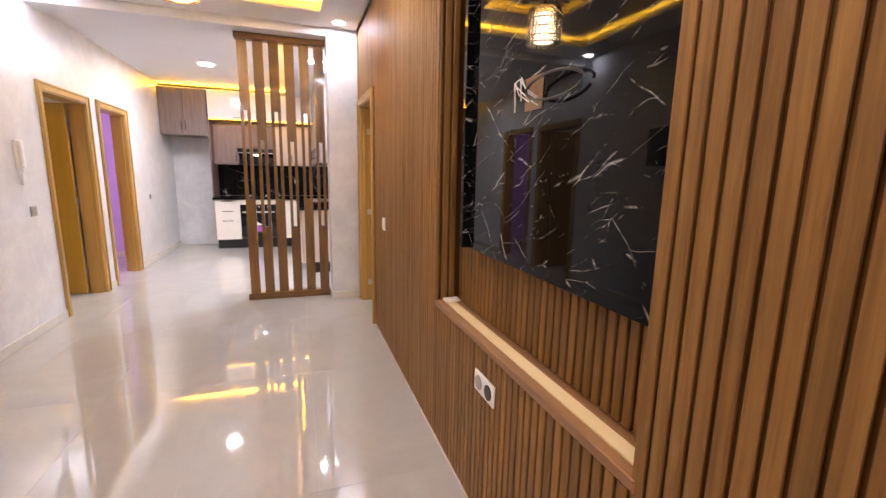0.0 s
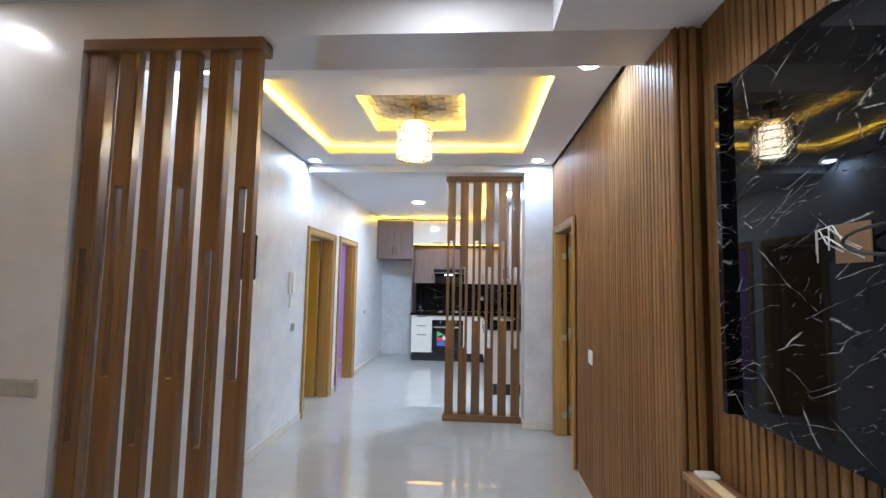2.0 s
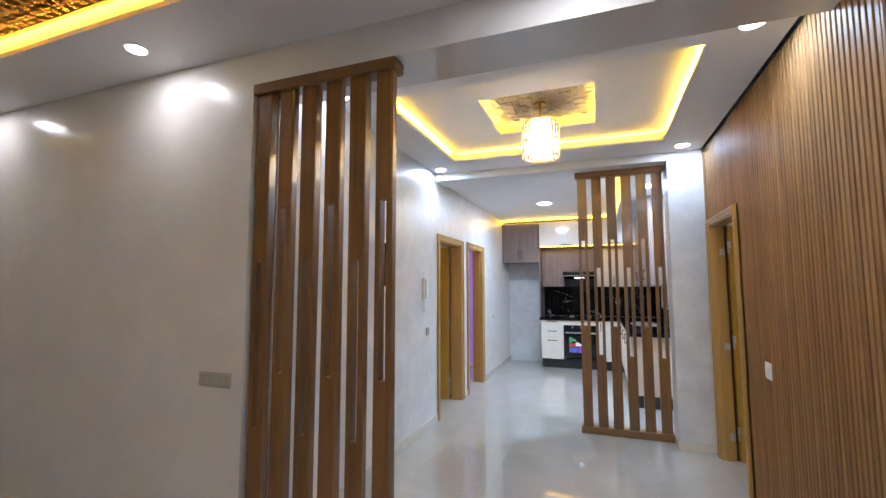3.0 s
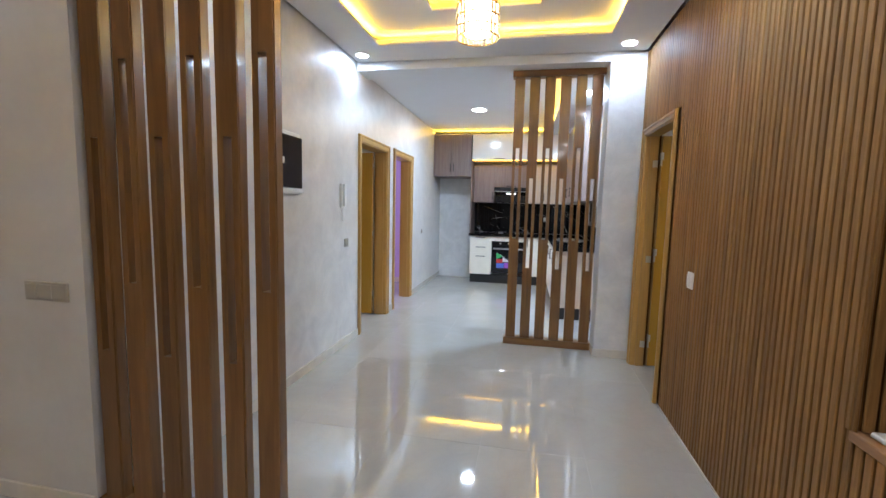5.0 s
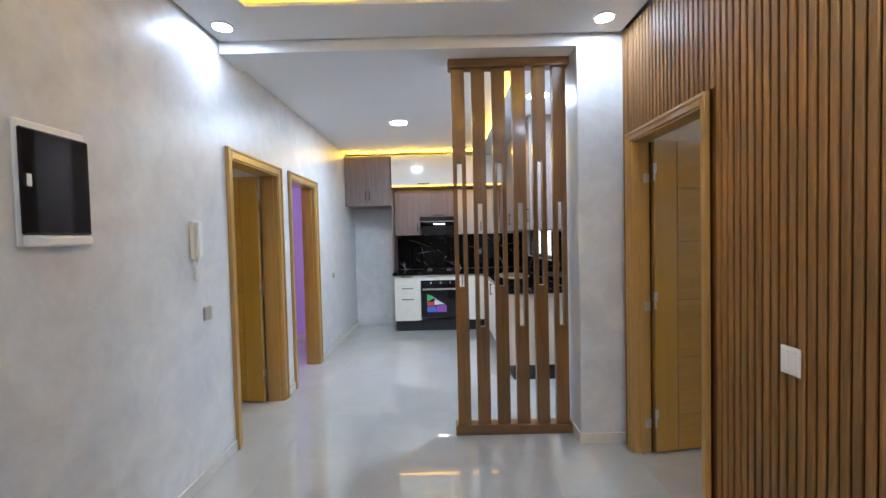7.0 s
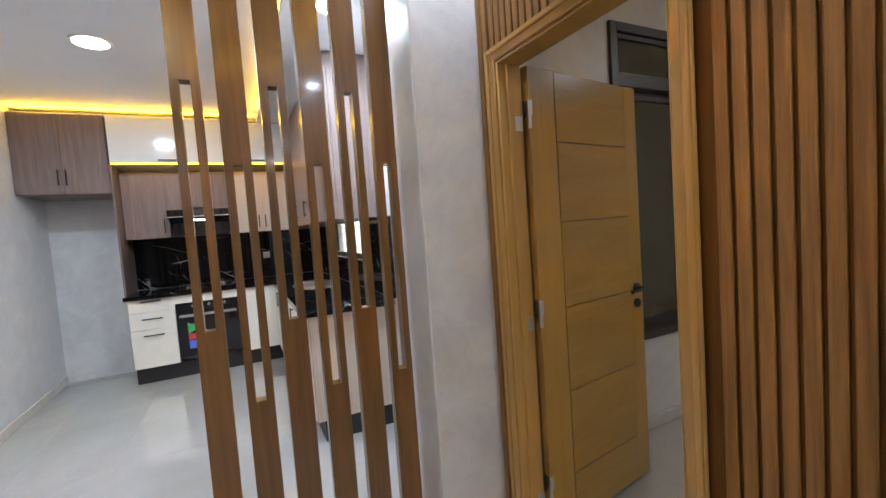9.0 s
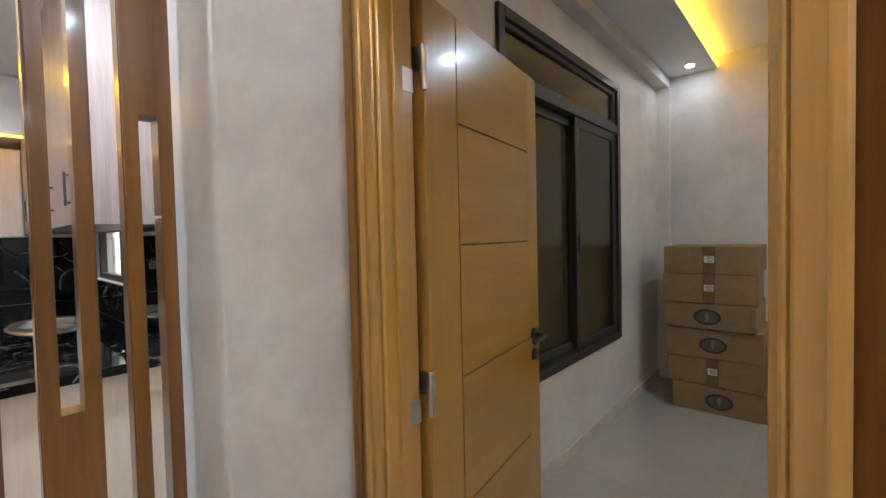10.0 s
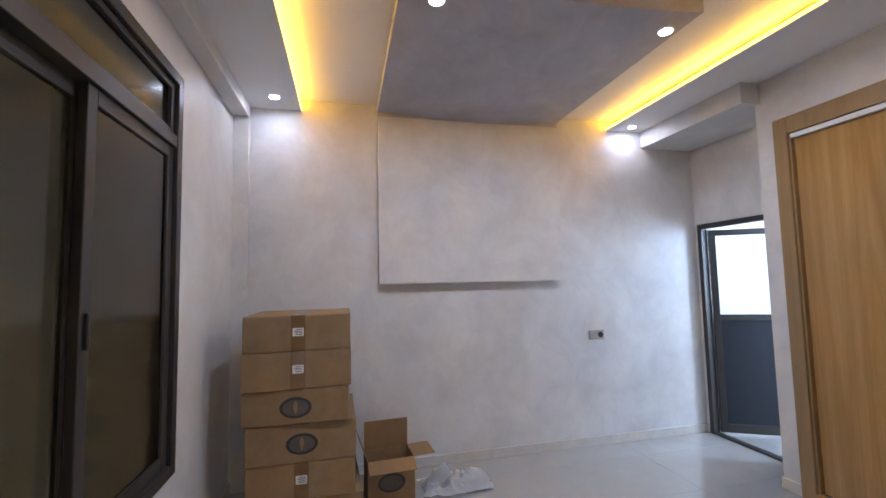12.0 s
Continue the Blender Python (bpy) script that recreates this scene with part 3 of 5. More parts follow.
def leaf(parent, hx, hy, ang, width, height, flip=1):
    """A door leaf built along +x from its hinge, then turned. Grooves on both faces, lever handle, hinges."""
    m0 = Matrix.Translation((hx, hy, 0)) @ Matrix.Rotation(radians(ang), 4, 'Z')
    t = 0.04
    z0 = 0.012

    def put(nm, b_, material, par, label="", smooth=False):
        bmesh.ops.transform(b_, matrix=m0, verts=b_.verts)
        return part(nm, b_, material, par, label, smooth)
    gz = (0.25, 0.635, 1.02, 1.405, 1.755)
    sx = 0.16
    g = 0.0045
    b_ = bmn()
    box(b_, 0, -t / 2 + .004, z0, width, t / 2 - .004, height, 0.0)
    core = put("leaf", b_, M["groove"], parent)
    edges = [z0] + list(gz) + [height]
    for s in (-1, 1):
        ya, yb = (-t / 2, -t / 2 + .004) if s < 0 else (t / 2 - .004, t / 2)
        b_ = bmn()
        box(b_, 0, ya, z0, sx - g / 2, yb, height, 0.001)
        put("stile", b_, M["door"], core)
        for lo, hi in zip(edges, edges[1:]):
            b_ = bmn()
            box(b_, sx + g / 2, ya, lo + g / 2, width - 0.1, yb, hi - g / 2, 0.001)
            put("panel", b_, M["door_panel"], core)
        b_ = bmn()
        box(b_, width - 0.1, ya, z0, width, yb, height, 0.001)
        put("stile", b_, M["door"], core)
    b_ = bmn()
    box(b_, -0.002, -t / 2 + .001, z0, 0.0, t / 2 - .001, height)
    box(b_, width, -t / 2 + .001, z0, width + .002, t / 2 - .001, height)
    put("edge_band", b_, M["casing"], core)
    for s in (-1, 1):
        yy = s * (t / 2)
        b_ = bmn()
        cyl(b_, (width - .06, yy + s * .005, 1.03), 0.026, 0.012, 'Y', 20)
        cyl(b_, (width - .06, yy + s * .03, 1.03), 0.009, 0.05, 'Y', 12)
        tube(b_, [(width - .06, yy + s * .05, 1.03), (width - .09, yy + s * .054, 1.031), (width - .13, yy + s * .052, 1.028), (width - .172, yy + s * .047, 1.024)], 0.009, 8)
        put("door_handle", b_, M["black"], core, "black lever handle", True)
        b_ = bmn()
        cyl(b_, (width - .06, yy + s * .005, 0.95), 0.024, 0.012, 'Y', 20)
        put("key_rosette", b_, M["black"], core, "black key rosette", True)
    for hz in (0.24, 1.02, 1.86):
        b_ = bmn()
        cyl(b_, (-0.007, flip * (t / 2 + .004), hz), 0.008, 0.11, 'Z', 12)
        box(b_, -0.0045, flip * (t / 2 - .034), hz - .002, -0.0025, flip * (t / 2 + .002), hz + .06)
        box(b_, -0.012, flip * (t / 2 + .001), hz - .002, 0.012, flip * (t / 2 + .0035), hz + .06)
        put("hinge", b_, M["hinge"], core, "steel hinge")
    return core


leaf(door_3, 2.874, -0.302, 8.6, 0.785, 2.06, -1)
for hz in (0.24, 1.02, 1.86):
    bm = bmn()
    box(bm, 2.802, -0.3102, hz - 0.066, 2.849, -0.3073, hz - 0.006, 0.001)
    part("hinge_plate", bm, M["hinge"], door_3, "steel hinge plate")
leaf(door_1, -0.165, D1[1] - 0.035, 176, 0.80, 2.05, -1)
leaf(door_2, -0.165, D2[0] - 0.03, 184, 0.74, 2.04, -1)


# ---- slatted wall with its niche ----
def slat_mesh(z0, z1, axis='Y', w=0.0308, dep=0.012):
    b_ = bmn()
    if axis == 'Y':
        box(b_, 0, 0, z0, dep, w, z1, 0.0032)
    else:
        box(b_, 0, 0, z0, w, dep, z1, 0.0032)
    return mesh_of("slat", b_, M["slat"])


NZ = 0.765       # top of the niche ledge
NY0, NY1 = -4.275, -2.90
panel = thing("wall_panelling", (XR, -2.0, 0), "walnut brown slatted wall panelling with a recessed niche", "wall panelling", "", "structure")
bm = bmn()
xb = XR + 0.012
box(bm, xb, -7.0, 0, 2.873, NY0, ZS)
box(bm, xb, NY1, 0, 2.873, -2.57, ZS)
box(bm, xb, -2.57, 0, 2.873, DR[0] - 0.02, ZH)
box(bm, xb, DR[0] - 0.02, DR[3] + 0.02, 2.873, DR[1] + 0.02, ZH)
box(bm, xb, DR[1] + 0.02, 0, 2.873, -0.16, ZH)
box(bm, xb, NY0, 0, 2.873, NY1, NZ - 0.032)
# backing colour carries the groove shade
part("backing", bm, M["slat_back_shade"], panel, "walnut groove backing, shade in its colour")
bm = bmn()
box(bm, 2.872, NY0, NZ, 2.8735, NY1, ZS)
part("backing", bm, M["slat_back_shade"], panel, "walnut groove backing of the niche, shade in its colour")
SW = 0.0405
full_low, full_hi = slat_mesh(0.003, ZS), slat_mesh(0.003, ZH - 0.012)
over = slat_mesh(DR[3] + 0.058, ZH - 0.012)
under, inner = slat_mesh(0.003, NZ - 0.032), slat_mesh(NZ + 0.002, ZS)
y = -0.282
while y > -6.2:
    lo, hi = y, y + 0.0308
    if lo > DR[0] - 0.056 and hi < DR[1] + 0.056 or (hi > DR[0] - 0.054 and lo < DR[1] + 0.054):
        me = over
    elif lo > -2.57:
        me = full_hi
    elif NY0 < lo and hi < NY1:
        me = under
    else:
        me = full_low
    piece("slat", me, panel, (XR, lo, 0))
    if NY0 < lo and hi < NY1:
        piece("slat", inner, panel, (2.859, lo, 0))
    y -= SW
ret = slat_mesh(NZ + 0.002, ZS, 'X')
for k in range(2):
    piece("slat", ret, panel, (XR + 0.022 + k * 0.0405, NY1 - 0.018, 0))
bm = bmn()
box(bm, XR - 0.004, NY0, NZ - 0.032, 2.872, NY1, NZ, 0.003)
part("ledge", bm, M["ledge"], panel, "wooden niche ledge")
bm = bmn()
box(bm, 2.776, NY0 + .004, NZ + 0.0005, 2.822, NY1 - .03, NZ + 0.006)
part("light_strip", bm, M["led_cream"], panel, "cream light diffuser")
bm = bmn()
box(bm, XR - 0.004, NY1, NZ - 0.0, XR + 0.02, NY1 + 0.014, ZS)
part("corner_strip", bm, M["slat"], panel)
bm = bmn()
box(bm, XR - 0.004, -1.13 - 0.01, 0, XR, -6.9, 0.012)
part("floor_strip", bm, M["base"], panel, "pale floor strip")

bm = bmn()
box(bm, XR - 0.006, -0.199, 0, XR + 0.0115, -0.167, ZH - 0.012, 0.004)
box(bm, XR - 0.006, -0.238, 0, XR + 0.0115, -0.206, ZH - 0.012, 0.004)
part("edge_strip", bm, M["slat"], panel)
# marble television panel
tv = thing("marble_panel", (2.80, -3.75, 1.09), "polished black marble panel with white veins in the niche", "wall panel")
bm = bmn()
box(bm, 2.79, NY0 + 0.004, 1.085, 2.853, -3.20, 2.30, 0.002)
part("slab", bm, M["black_marble"], tv)
bm = bmn()
box(bm, 2.762, -3.20, 1.085, 2.853, -3.17, 2.30, 0.002)
part("side_slab", bm, M["black_marble"], tv)


# ---- wooden screens ----
def screen(x0, x1, yf, top, slots_odd, slots_even, label):
    t = thing("wooden_screen", ((x0 + x1) / 2, yf + 0.05, 0), label, "room divider")
    for lo, hi in ((0.0, 0.072), (top - 0.062, top)):
        b_ = bmn()
        box(b_, x0, yf, lo, x1, yf + 0.11, hi, 0.008, 2)
        part("rail", b_, M["screen_x"], t)
    n, w = 6, 0.096
    a0_, a1_ = x0 + 0.022, x1 - 0.022
    pitch = (a1_ - a0_ - w) / (n - 1)
    for i in range(n):
        s0, s1 = slots_odd if i % 2 == 0 else slots_even
        xa = a0_ + i * pitch
        b_ = bmn()
        o = 0.030
        ya, yb = yf + 0.024, yf + 0.078
        z0, z1 = 0.072, top - 0.062
        prof = [(xa, z0), (xa + w, z0), (xa + w, z1), (xa, z1)]
        hole = [(xa + o, s0), (xa + w - o, s0), (xa + w - o, s1), (xa + o, s1)]
        vf = [[b_.verts.new((px_, yy, pz)) for px_, pz in prof] for yy in (ya, yb)]
        hf = [[b_.verts.new((px_, yy, pz)) for px_, pz in hole] for yy in (ya, yb)]
        for k in range(4):
            k2 = (k + 1) % 4
            b_.faces.new((vf[0][k], vf[0][k2], hf[0][k2], hf[0][k]))
            b_.faces.new((vf[1][k2], vf[1][k], hf[1][k], hf[1][k2]))
            b_.faces.new((vf[0][k2], vf[0][k], vf[1][k], vf[1][k2]))
            b_.faces.new((hf[0][k], hf[0][k2], hf[1][k2], hf[1][k]))
        es = [e for e in b_.edges if abs(e.verts[0].co.x - e.verts[1].co.x) < 1e-5 and abs(e.verts[0].co.y - e.verts[1].co.y) < 1e-5]
        bmesh.ops.bevel(b_, geom=es, offset=0.006, segments=2, affect='EDGES')
        part("slat", b_, M["screen"], t)
    return t


screen(1.557, 2.43, 0.0, ZF - 0.001, (1.10, 2.01), (0.80, 1.71), "stained pine screen of slotted boards by the kitchen")
screen(-0.084, 0.834, YL - 0.008, ZS - 0.002, (0.755, 1.66), (1.06, 1.965), "stained pine screen of slotted boards at the hall entrance")


# ---- lamps ----
def downlight(x, y, z, r, m, group, label, square=False):
    t = thing("downlight", (x, y, z), label, "ceiling light", group)
    b_ = bmn()
    if square:
        box(b_, x - r * 1.3, y - r * 1.3, z - 0.006, x + r * 1.3, y + r * 1.3, z, 0.002)
    else:
        cyl(b_, (x, y, z - 0.004), r * 1.25, 0.008, 'Z', 28)
    part("trim", b_, M["plastic_w"], t)
    b_ = bmn()
    cyl(b_, (x, y, z - 0.0095), r, 0.004, 'Z', 28)
    part("lens", b_, m, t, "glowing lens")
    return t


for x, y in ((0.14, -0.38), (2.54, -0.38), (2.53, -2.36), (0.14, -2.36)):
    downlight(x, y, ZH, 0.055, M["led_cool"], "hall downlights", "round cool white downlight in the hall ceiling")
# the two beyond y = -5 are unseen fittings for the added lamps
for x, y in ((-0.70, -3.17), (-2.6, -3.17), (1.75, -3.30), (2.45, -4.5), (2.45, -6.0), (0.9, -6.8)):
    z = ZS if x > 2.2 else (ZL if y < -6.6 or x > 0.7 or y > -3.38 else 3.03)
    if z < 3:
        downlight(x, y, z, 0.05, M["led_warm"], "living room downlights", "round white downlight in the living room ceiling")
for x, y in ((1.02, 1.79), (2.36, 0.70), (2.50, 2.95)):
    downlight(x, y, ZK if x < 2 else ZB, 0.095, M["led_cool"], "kitchen downlights", "large round white downlight in the kitchen ceiling")
for x, y, z in ((6.39, -0.215, ZQ), (6.50, -3.34, ZQ), (5.04, -2.45, 2.848), (5.03, -1.155, 2.848)):
    downlight(x, y, z, 0.033, M["led_cool"], "bedroom downlights", "small round cool downlight in the bedroom ceiling")

# chandelier
CX, CY = 1.37, -1.38
ch = thing("chandelier", (CX, CY, 3.0), "drum chandelier of crystal blocks on a brass stem, lit", "chandelier")
bm = bmn()
cyl(bm, (CX, CY, 2.985), 0.055, 0.03, 'Z', 24, 0.045)
part("canopy", bm, M["gold"], ch, "brass ceiling canopy", True)
bm = bmn()
cyl(bm, (CX, CY, 2.90), 0.009, 0.16, 'Z', 12)
cyl(bm, (CX, CY, 2.86), 0.02, 0.05, 'Z', 16, 0.012)
part("stem", bm, M["gold"], ch, "brass stem", True)
bm = bmn()
cyl(bm, (CX, CY, 2.825), 0.138, 0.012, 'Z', 32)
part("top_plate", bm, M["gold"], ch, "brass top plate")
for zr in (2.81, 2.74, 2.67, 2.60, 2.545):
    bm = bmn()
    pts = [(CX + 0.14 * math.cos(k * math.tau / 28), CY + 0.14 * math.sin(k * math.tau / 28), zr) for k in range(29)]
    tube(bm, pts, 0.005, 6)
    part("ring", bm, M["gold"], ch)
bm = bmn()
cyl(bm, (CX, CY, 2.68), 0.085, 0.22, 'Z', 24)
part("bulb", bm, M["bulb"], ch, "glowing lamp core")
bm = bmn()
box(bm, -0.013, -0.008, -0.029, 0.013, 0.008, 0.029, 0.004)
cr = mesh_of("crystal", bm, M["crystal"])
for zr in (2.775, 2.705, 2.635, 2.572):
    for k in range(26):
        an = k * math.tau / 26
        o = piece("crystal", cr, ch, (CX + 0.14 * math.cos(an), CY + 0.14 * math.sin(an), zr))
        o.rotation_euler = (0, 0, an + math.pi / 2)

# pierced panel in the living room recess
bm = bmn()
rs = random.Random(9)
pl = thing("pierced_ceiling_panel", (-1.3, -5.0, 2.985), "pierced golden brown lattice panel lit from behind", "ceiling panel")
gx, gy = 0.075, 0.065
yy = -3.45
row = 0
while yy > -4.6:
    xx = -2.6 + (gx / 2 if row % 2 else 0)
    while xx < 0.52:
        for k in range(3):
            an = k * math.pi / 3 + (rs.random() - .5) * 0.7
            dx, dy = math.cos(an) * 0.042, math.sin(an) * 0.042
            nx_, ny_ = -math.sin(an) * 0.0165, math.cos(an) * 0.0165
            lo = [bm.verts.new((xx + s * dx + e * nx_, yy + s * dy + e * ny_, 2.988)) for s, e in ((-1, -1), (1, -1), (1, 1), (-1, 1))]
            up = [bm.verts.new((v.co.x, v.co.y, 2.996)) for v in lo]
            bm.faces.new(lo)
            bm.faces.new(up)
            for i in range(4):
                bm.faces.new((lo[i], lo[(i + 1) % 4], up[(i + 1) % 4], up[i]))
        xx += gx
    yy -= gy
    row += 1
tagged(part("lattice", bm, M["lattice"], pl), kind="stuff")
bm = bmn()
box(bm, -2.7, -4.66, 2.985, 0.6, -4.62, 3.03)
box(bm, -2.7, -3.43, 2.985, 0.6, -3.41, 3.03)
box(bm, 0.56, -4.62, 2.985, 0.6, -3.43, 3.03)
part("border", bm, M["lattice"], pl)


# ---- fittings on the walls ----
def switch_x(x, y, z, face, n, w, h, m, label, kind_="switch"):
    """A wall plate on a wall along Y; face is the way it looks along x. n rockers."""
    t = thing(kind_, (x, y, z), label, kind_.replace("_", " "))
    b_ = bmn()
    box(b_, x, y - w / 2, z - h / 2, x + face * 0.009, y + w / 2, z + h / 2, 0.003)
    part("plate", b_, m, t)
    for i in range(n):
        b_ = bmn()
        ya = y - w / 2 + w * (i + 0.14) / n
        box(b_, x + face * 0.009, ya, z - h * .36, x + face * 0.013, ya + w * .72 / n, z + h * .36, 0.0015)
        part("rocker", b_, m, t)
    return t


switch_x(0.0, -0.434, 1.03, 1, 2, 0.085, 0.085, M["plastic_g"], "square grey beige light switch on the white wall")
switch_x(0.0, 2.62, 0.98, 1, 1, 0.07, 0.07, M["plastic_g"], "small grey beige switch near the kitchen")
switch_x(XR - 0.002, -1.568, 1.0, -1, 2, 0.085, 0.102, M["plastic_w"], "white light switch on the slatted wall")


def switch_y(x, y, z, face, n, w, h, m, label, kind_="switch", holes=False):
    t = thing(kind_, (x, y, z), label, kind_.replace("_", " "))
    b_ = bmn()
    box(b_, x - w / 2, y, z - h / 2, x + w / 2, y + face * 0.009, z + h / 2, 0.003)
    part("plate", b_, m, t)
    for i in range(n):
        xa = x - w / 2 + w * (i + 0.10) / n
        b_ = bmn()
        box(b_, xa, y + face * 0.009, z - h * .36, xa + w * .8 / n, y + face * 0.012, z + h * .36, 0.0015)
        part("rocker", b_, m, t)
    return t


switch_y(-0.285, YL, 1.002, -1, 3, 0.235, 0.085, M["plastic_g"], "triple grey beige switch plate on the glossy wall")


def socket_x(x, y, z, face, w, h, m, label, n=2):
    t = thing("socket", (x, y, z), label, "power socket")
    b_ = bmn()
    box(b_, x, y - w / 2, z - h / 2, x + face * 0.01, y + w / 2, z + h / 2, 0.003)
    part("plate", b_, m, t)
    for i in range(n):
        yc = y + (i - (n - 1) / 2) * w / n
        b_ = bmn()
        cyl(b_, (x + face * 0.011, yc, z), min(w / n, h) * 0.34, 0.004, 'X', 20)
        part("outlet", b_, M["plastic_g"] if i % 2 else M["black"], t)
    return t


socket_x(XR - 0.002, -3.53, 0.60, -1, 0.17, 0.085, M["plastic_w"], "white double socket on the slatted wall")
socket_x(XF, -2.95, 0.975, -1, 0.15, 0.085, M["plastic_g"], "grey beige double socket on the bedroom wall")

# electrical panel on the left wall
t = thing("fuse_box", (0, -1.42, 1.5), "dark glossy fuse box door in a white frame", "fuse box")
bm = bmn()
box(bm, 0, -1.605, 1.475, 0.020, -1.315, 1.93, 0.006)
part("frame", bm, M["plastic_w"], t)
bm = bmn()
box(bm, 0.0205, -1.60, 1.48, 0.042, -1.32, 1.515, 0.008, 2)
part("lip", bm, M["plastic_w"], t)
bm = bmn()
box(bm, 0.0205, -1.604, 1.519, 0.036, -1.316, 1.90, 0.006)
dr_ = part("door", bm, M["black_gloss"], t, "smoked glossy door")
bm = bmn()
box(bm, 0.0365, -1.59, 1.69, 0.044, -1.572, 1.735, 0.003)
part("latch", bm, M["plastic_w"], dr_, "small white latch")
# intercom
t = thing("intercom", (0, -0.545, 1.45), "white intercom handset with a curled cord", "intercom")
bm = bmn()
box(bm, 0, -0.585, 1.375, 0.025, -0.51, 1.605, 0.008, 2)
part("base", bm, M["plastic_w"], t)
bm = bmn()
box(bm, 0.025, -0.572, 1.385, 0.052, -0.535, 1.60, 0.01, 2)
part("handset", bm, M["plastic_w"], t)
bm = bmn()
pts = []
for k in range(60):
    u = k / 59
    pts.append((0.014 + 0.006 * math.cos(k * 1.9), -0.575 + 0.055 * u + 0.02 * math.sin(u * math.tau) + 0.006 * math.sin(k * 1.9), 1.375 - 0.125 * math.sin(u * math.pi)))
tube(bm, pts, 0.0038, 5)
part("cord", bm, M["plastic_w"], t)

# cables and opening in the marble
t = thing("cable_outlet", (2.79, -3.70, 1.62), "open wall box with loose white wires", "cable outlet")
bm = bmn()
box(bm, 2.7865, -3.745, 1.60, 2.7895, -3.645, 1.70)
part("back_box", bm, M["tape"], t, "open square box")
rs = random.Random(3)
for k in range(4):
    bm = bmn()
    y0_, z0_ = -3.70 + rs.uniform(-.03, .03), 1.63 + rs.uniform(-.02, .02)
    ye, ze = -3.66 + rs.uniform(-.03, .05), 1.69 + rs.uniform(-.05, .04)
    pts = [(2.786, y0_, z0_), (2.755, y0_ + .01, z0_ + .02), (2.745 + rs.uniform(-.01, .01), (y0_ + ye) / 2, (z0_ + ze) / 2 + .03), (2.76, ye, ze), (2.775, ye + .02, ze - .06)]
    tube(bm, pts, 0.002, 5)
    part("wire", bm, M["cable_w"], t)
t = thing("black_cable", (2.78, -3.85, 1.62), "looped black cable hanging from the wall box", "cable")
bm = bmn()
pts = [(2.775 - 0.02 * math.sin(k / 20 * math.pi), -3.83 - 0.125 * math.cos(k / 20 * math.tau * 0.93), 1.648 + 0.035 * math.sin(k / 20 * math.tau * 0.93)) for k in range(21)]
tube(bm, pts, 0.0045, 6)
part("cable", bm, M["cable_b"], t)
t = thing("remote_control", (2.80, -2.97, NZ), "small white remote control on the niche ledge", "remote control")
bm = bmn()
box(bm, 2.765, -2.995, NZ + 0.0065, 2.845, -2.945, NZ + 0.022, 0.004)
part("body", bm, M["plastic_w"], t)


# ---- kitchen ----
def handle_bar(bm_, x, y, z, vertical, ln):
    if vertical:
        box(bm_, x - .006, y - .03, z - ln / 2, x + .006, y - .02, z + ln / 2, 0.002)
        for s in (-1, 1):
            box(bm_, x - .005, y - .021, z + s * ln * .42 - .005, x + .005, y, z + s * ln * .42 + .005)
    else:
        box(bm_, x - ln / 2, y - .03, z - .006, x + ln / 2, y - .02, z + .006, 0.002)
        for s in (-1, 1):
            box(bm_, x + s * ln * .42 - .005, y - .021, z - .005, x + s * ln * .42 + .005, y, z + .005)


def unit(name, x0, x1, yf, yb, z0, z1, m, fronts, label, group, body_m=None):
    """A cabinet facing -y. fronts: (x0, x1, z0, z1, handle) with handle (x, z, vertical, length) or None."""
    t = thing(name, ((x0 + x1) / 2, (yf + yb) / 2, z0), label, "kitchen cabinet", group)
    b_ = bmn()
    box(b_, x0, yf + 0.02, z0, x1, yb, z1)
    part("body", b_, body_m or m, t)
    for a_, c_, lo, hi, hd in fronts:
        b_ = bmn()
        box(b_, a_ + .0015, yf, lo + .0015, c_ - .0015, yf + 0.0185, hi - .0015, 0.0015)
        dr = part("front", b_, m, t)
        if hd:
            b_ = bmn()
            handle_bar(b_, hd[0], yf, hd[1], hd[2], hd[3])
            part("handle", b_, M["black"], dr, "black bar handle")
    return t


KF = 3.44      # front of tall uppers
unit("upper_cabinet", 0.004, 0.705, KF, 4.118, 1.965, 2.72, M["kit_brown"],
     [(0.004, 0.355, 1.965, 2.72, (0.325, 2.12, True, 0.15)), (0.355, 0.705, 1.965, 2.72, (0.385, 2.12, True, 0.15))], "brown oak wall cabinet above the fridge space", "upper cabinets")
for a_, c_ in ((0.722, 1.71), (1.71, 2.70)):
    unit("upper_cabinet", a_, c_, KF, 4.118, 2.262, 2.70, M["kit_white"], [(a_, c_, 2.262, 2.715 if a_ < 1 else 2.70, ((a_ + c_) / 2 if a_ < 1 else a_ + .35, 2.285, False, 0.18))],
         "glossy white flap cabinet under the ceiling", "upper cabinets")
bm = bmn()
box(bm, 0.724, KF + 0.03, 2.2525, 2.68, KF + 0.045, 2.2615)
solid("light_strip", bm, M["led_amber"], "amber light strip under the white cabinets", "light strip", "thing")
KU = 3.74
unit("upper_cabinet", 0.728, 1.13, KU, 4.118, 1.50, 2.2, M["kit_brown"], [(0.728, 1.13, 1.50, 2.2, (1.09, 1.62, True, 0.15))], "brown oak wall cabinet beside the hood", "upper cabinets")
unit("upper_cabinet", 1.13, 1.74, KU, 4.118, 1.78, 2.2, M["kit_brown"], [(1.13, 1.74, 1.78, 2.2, (1.43, 1.81, False, 0.18))], "brown oak wall cabinet above the hood", "upper cabinets")
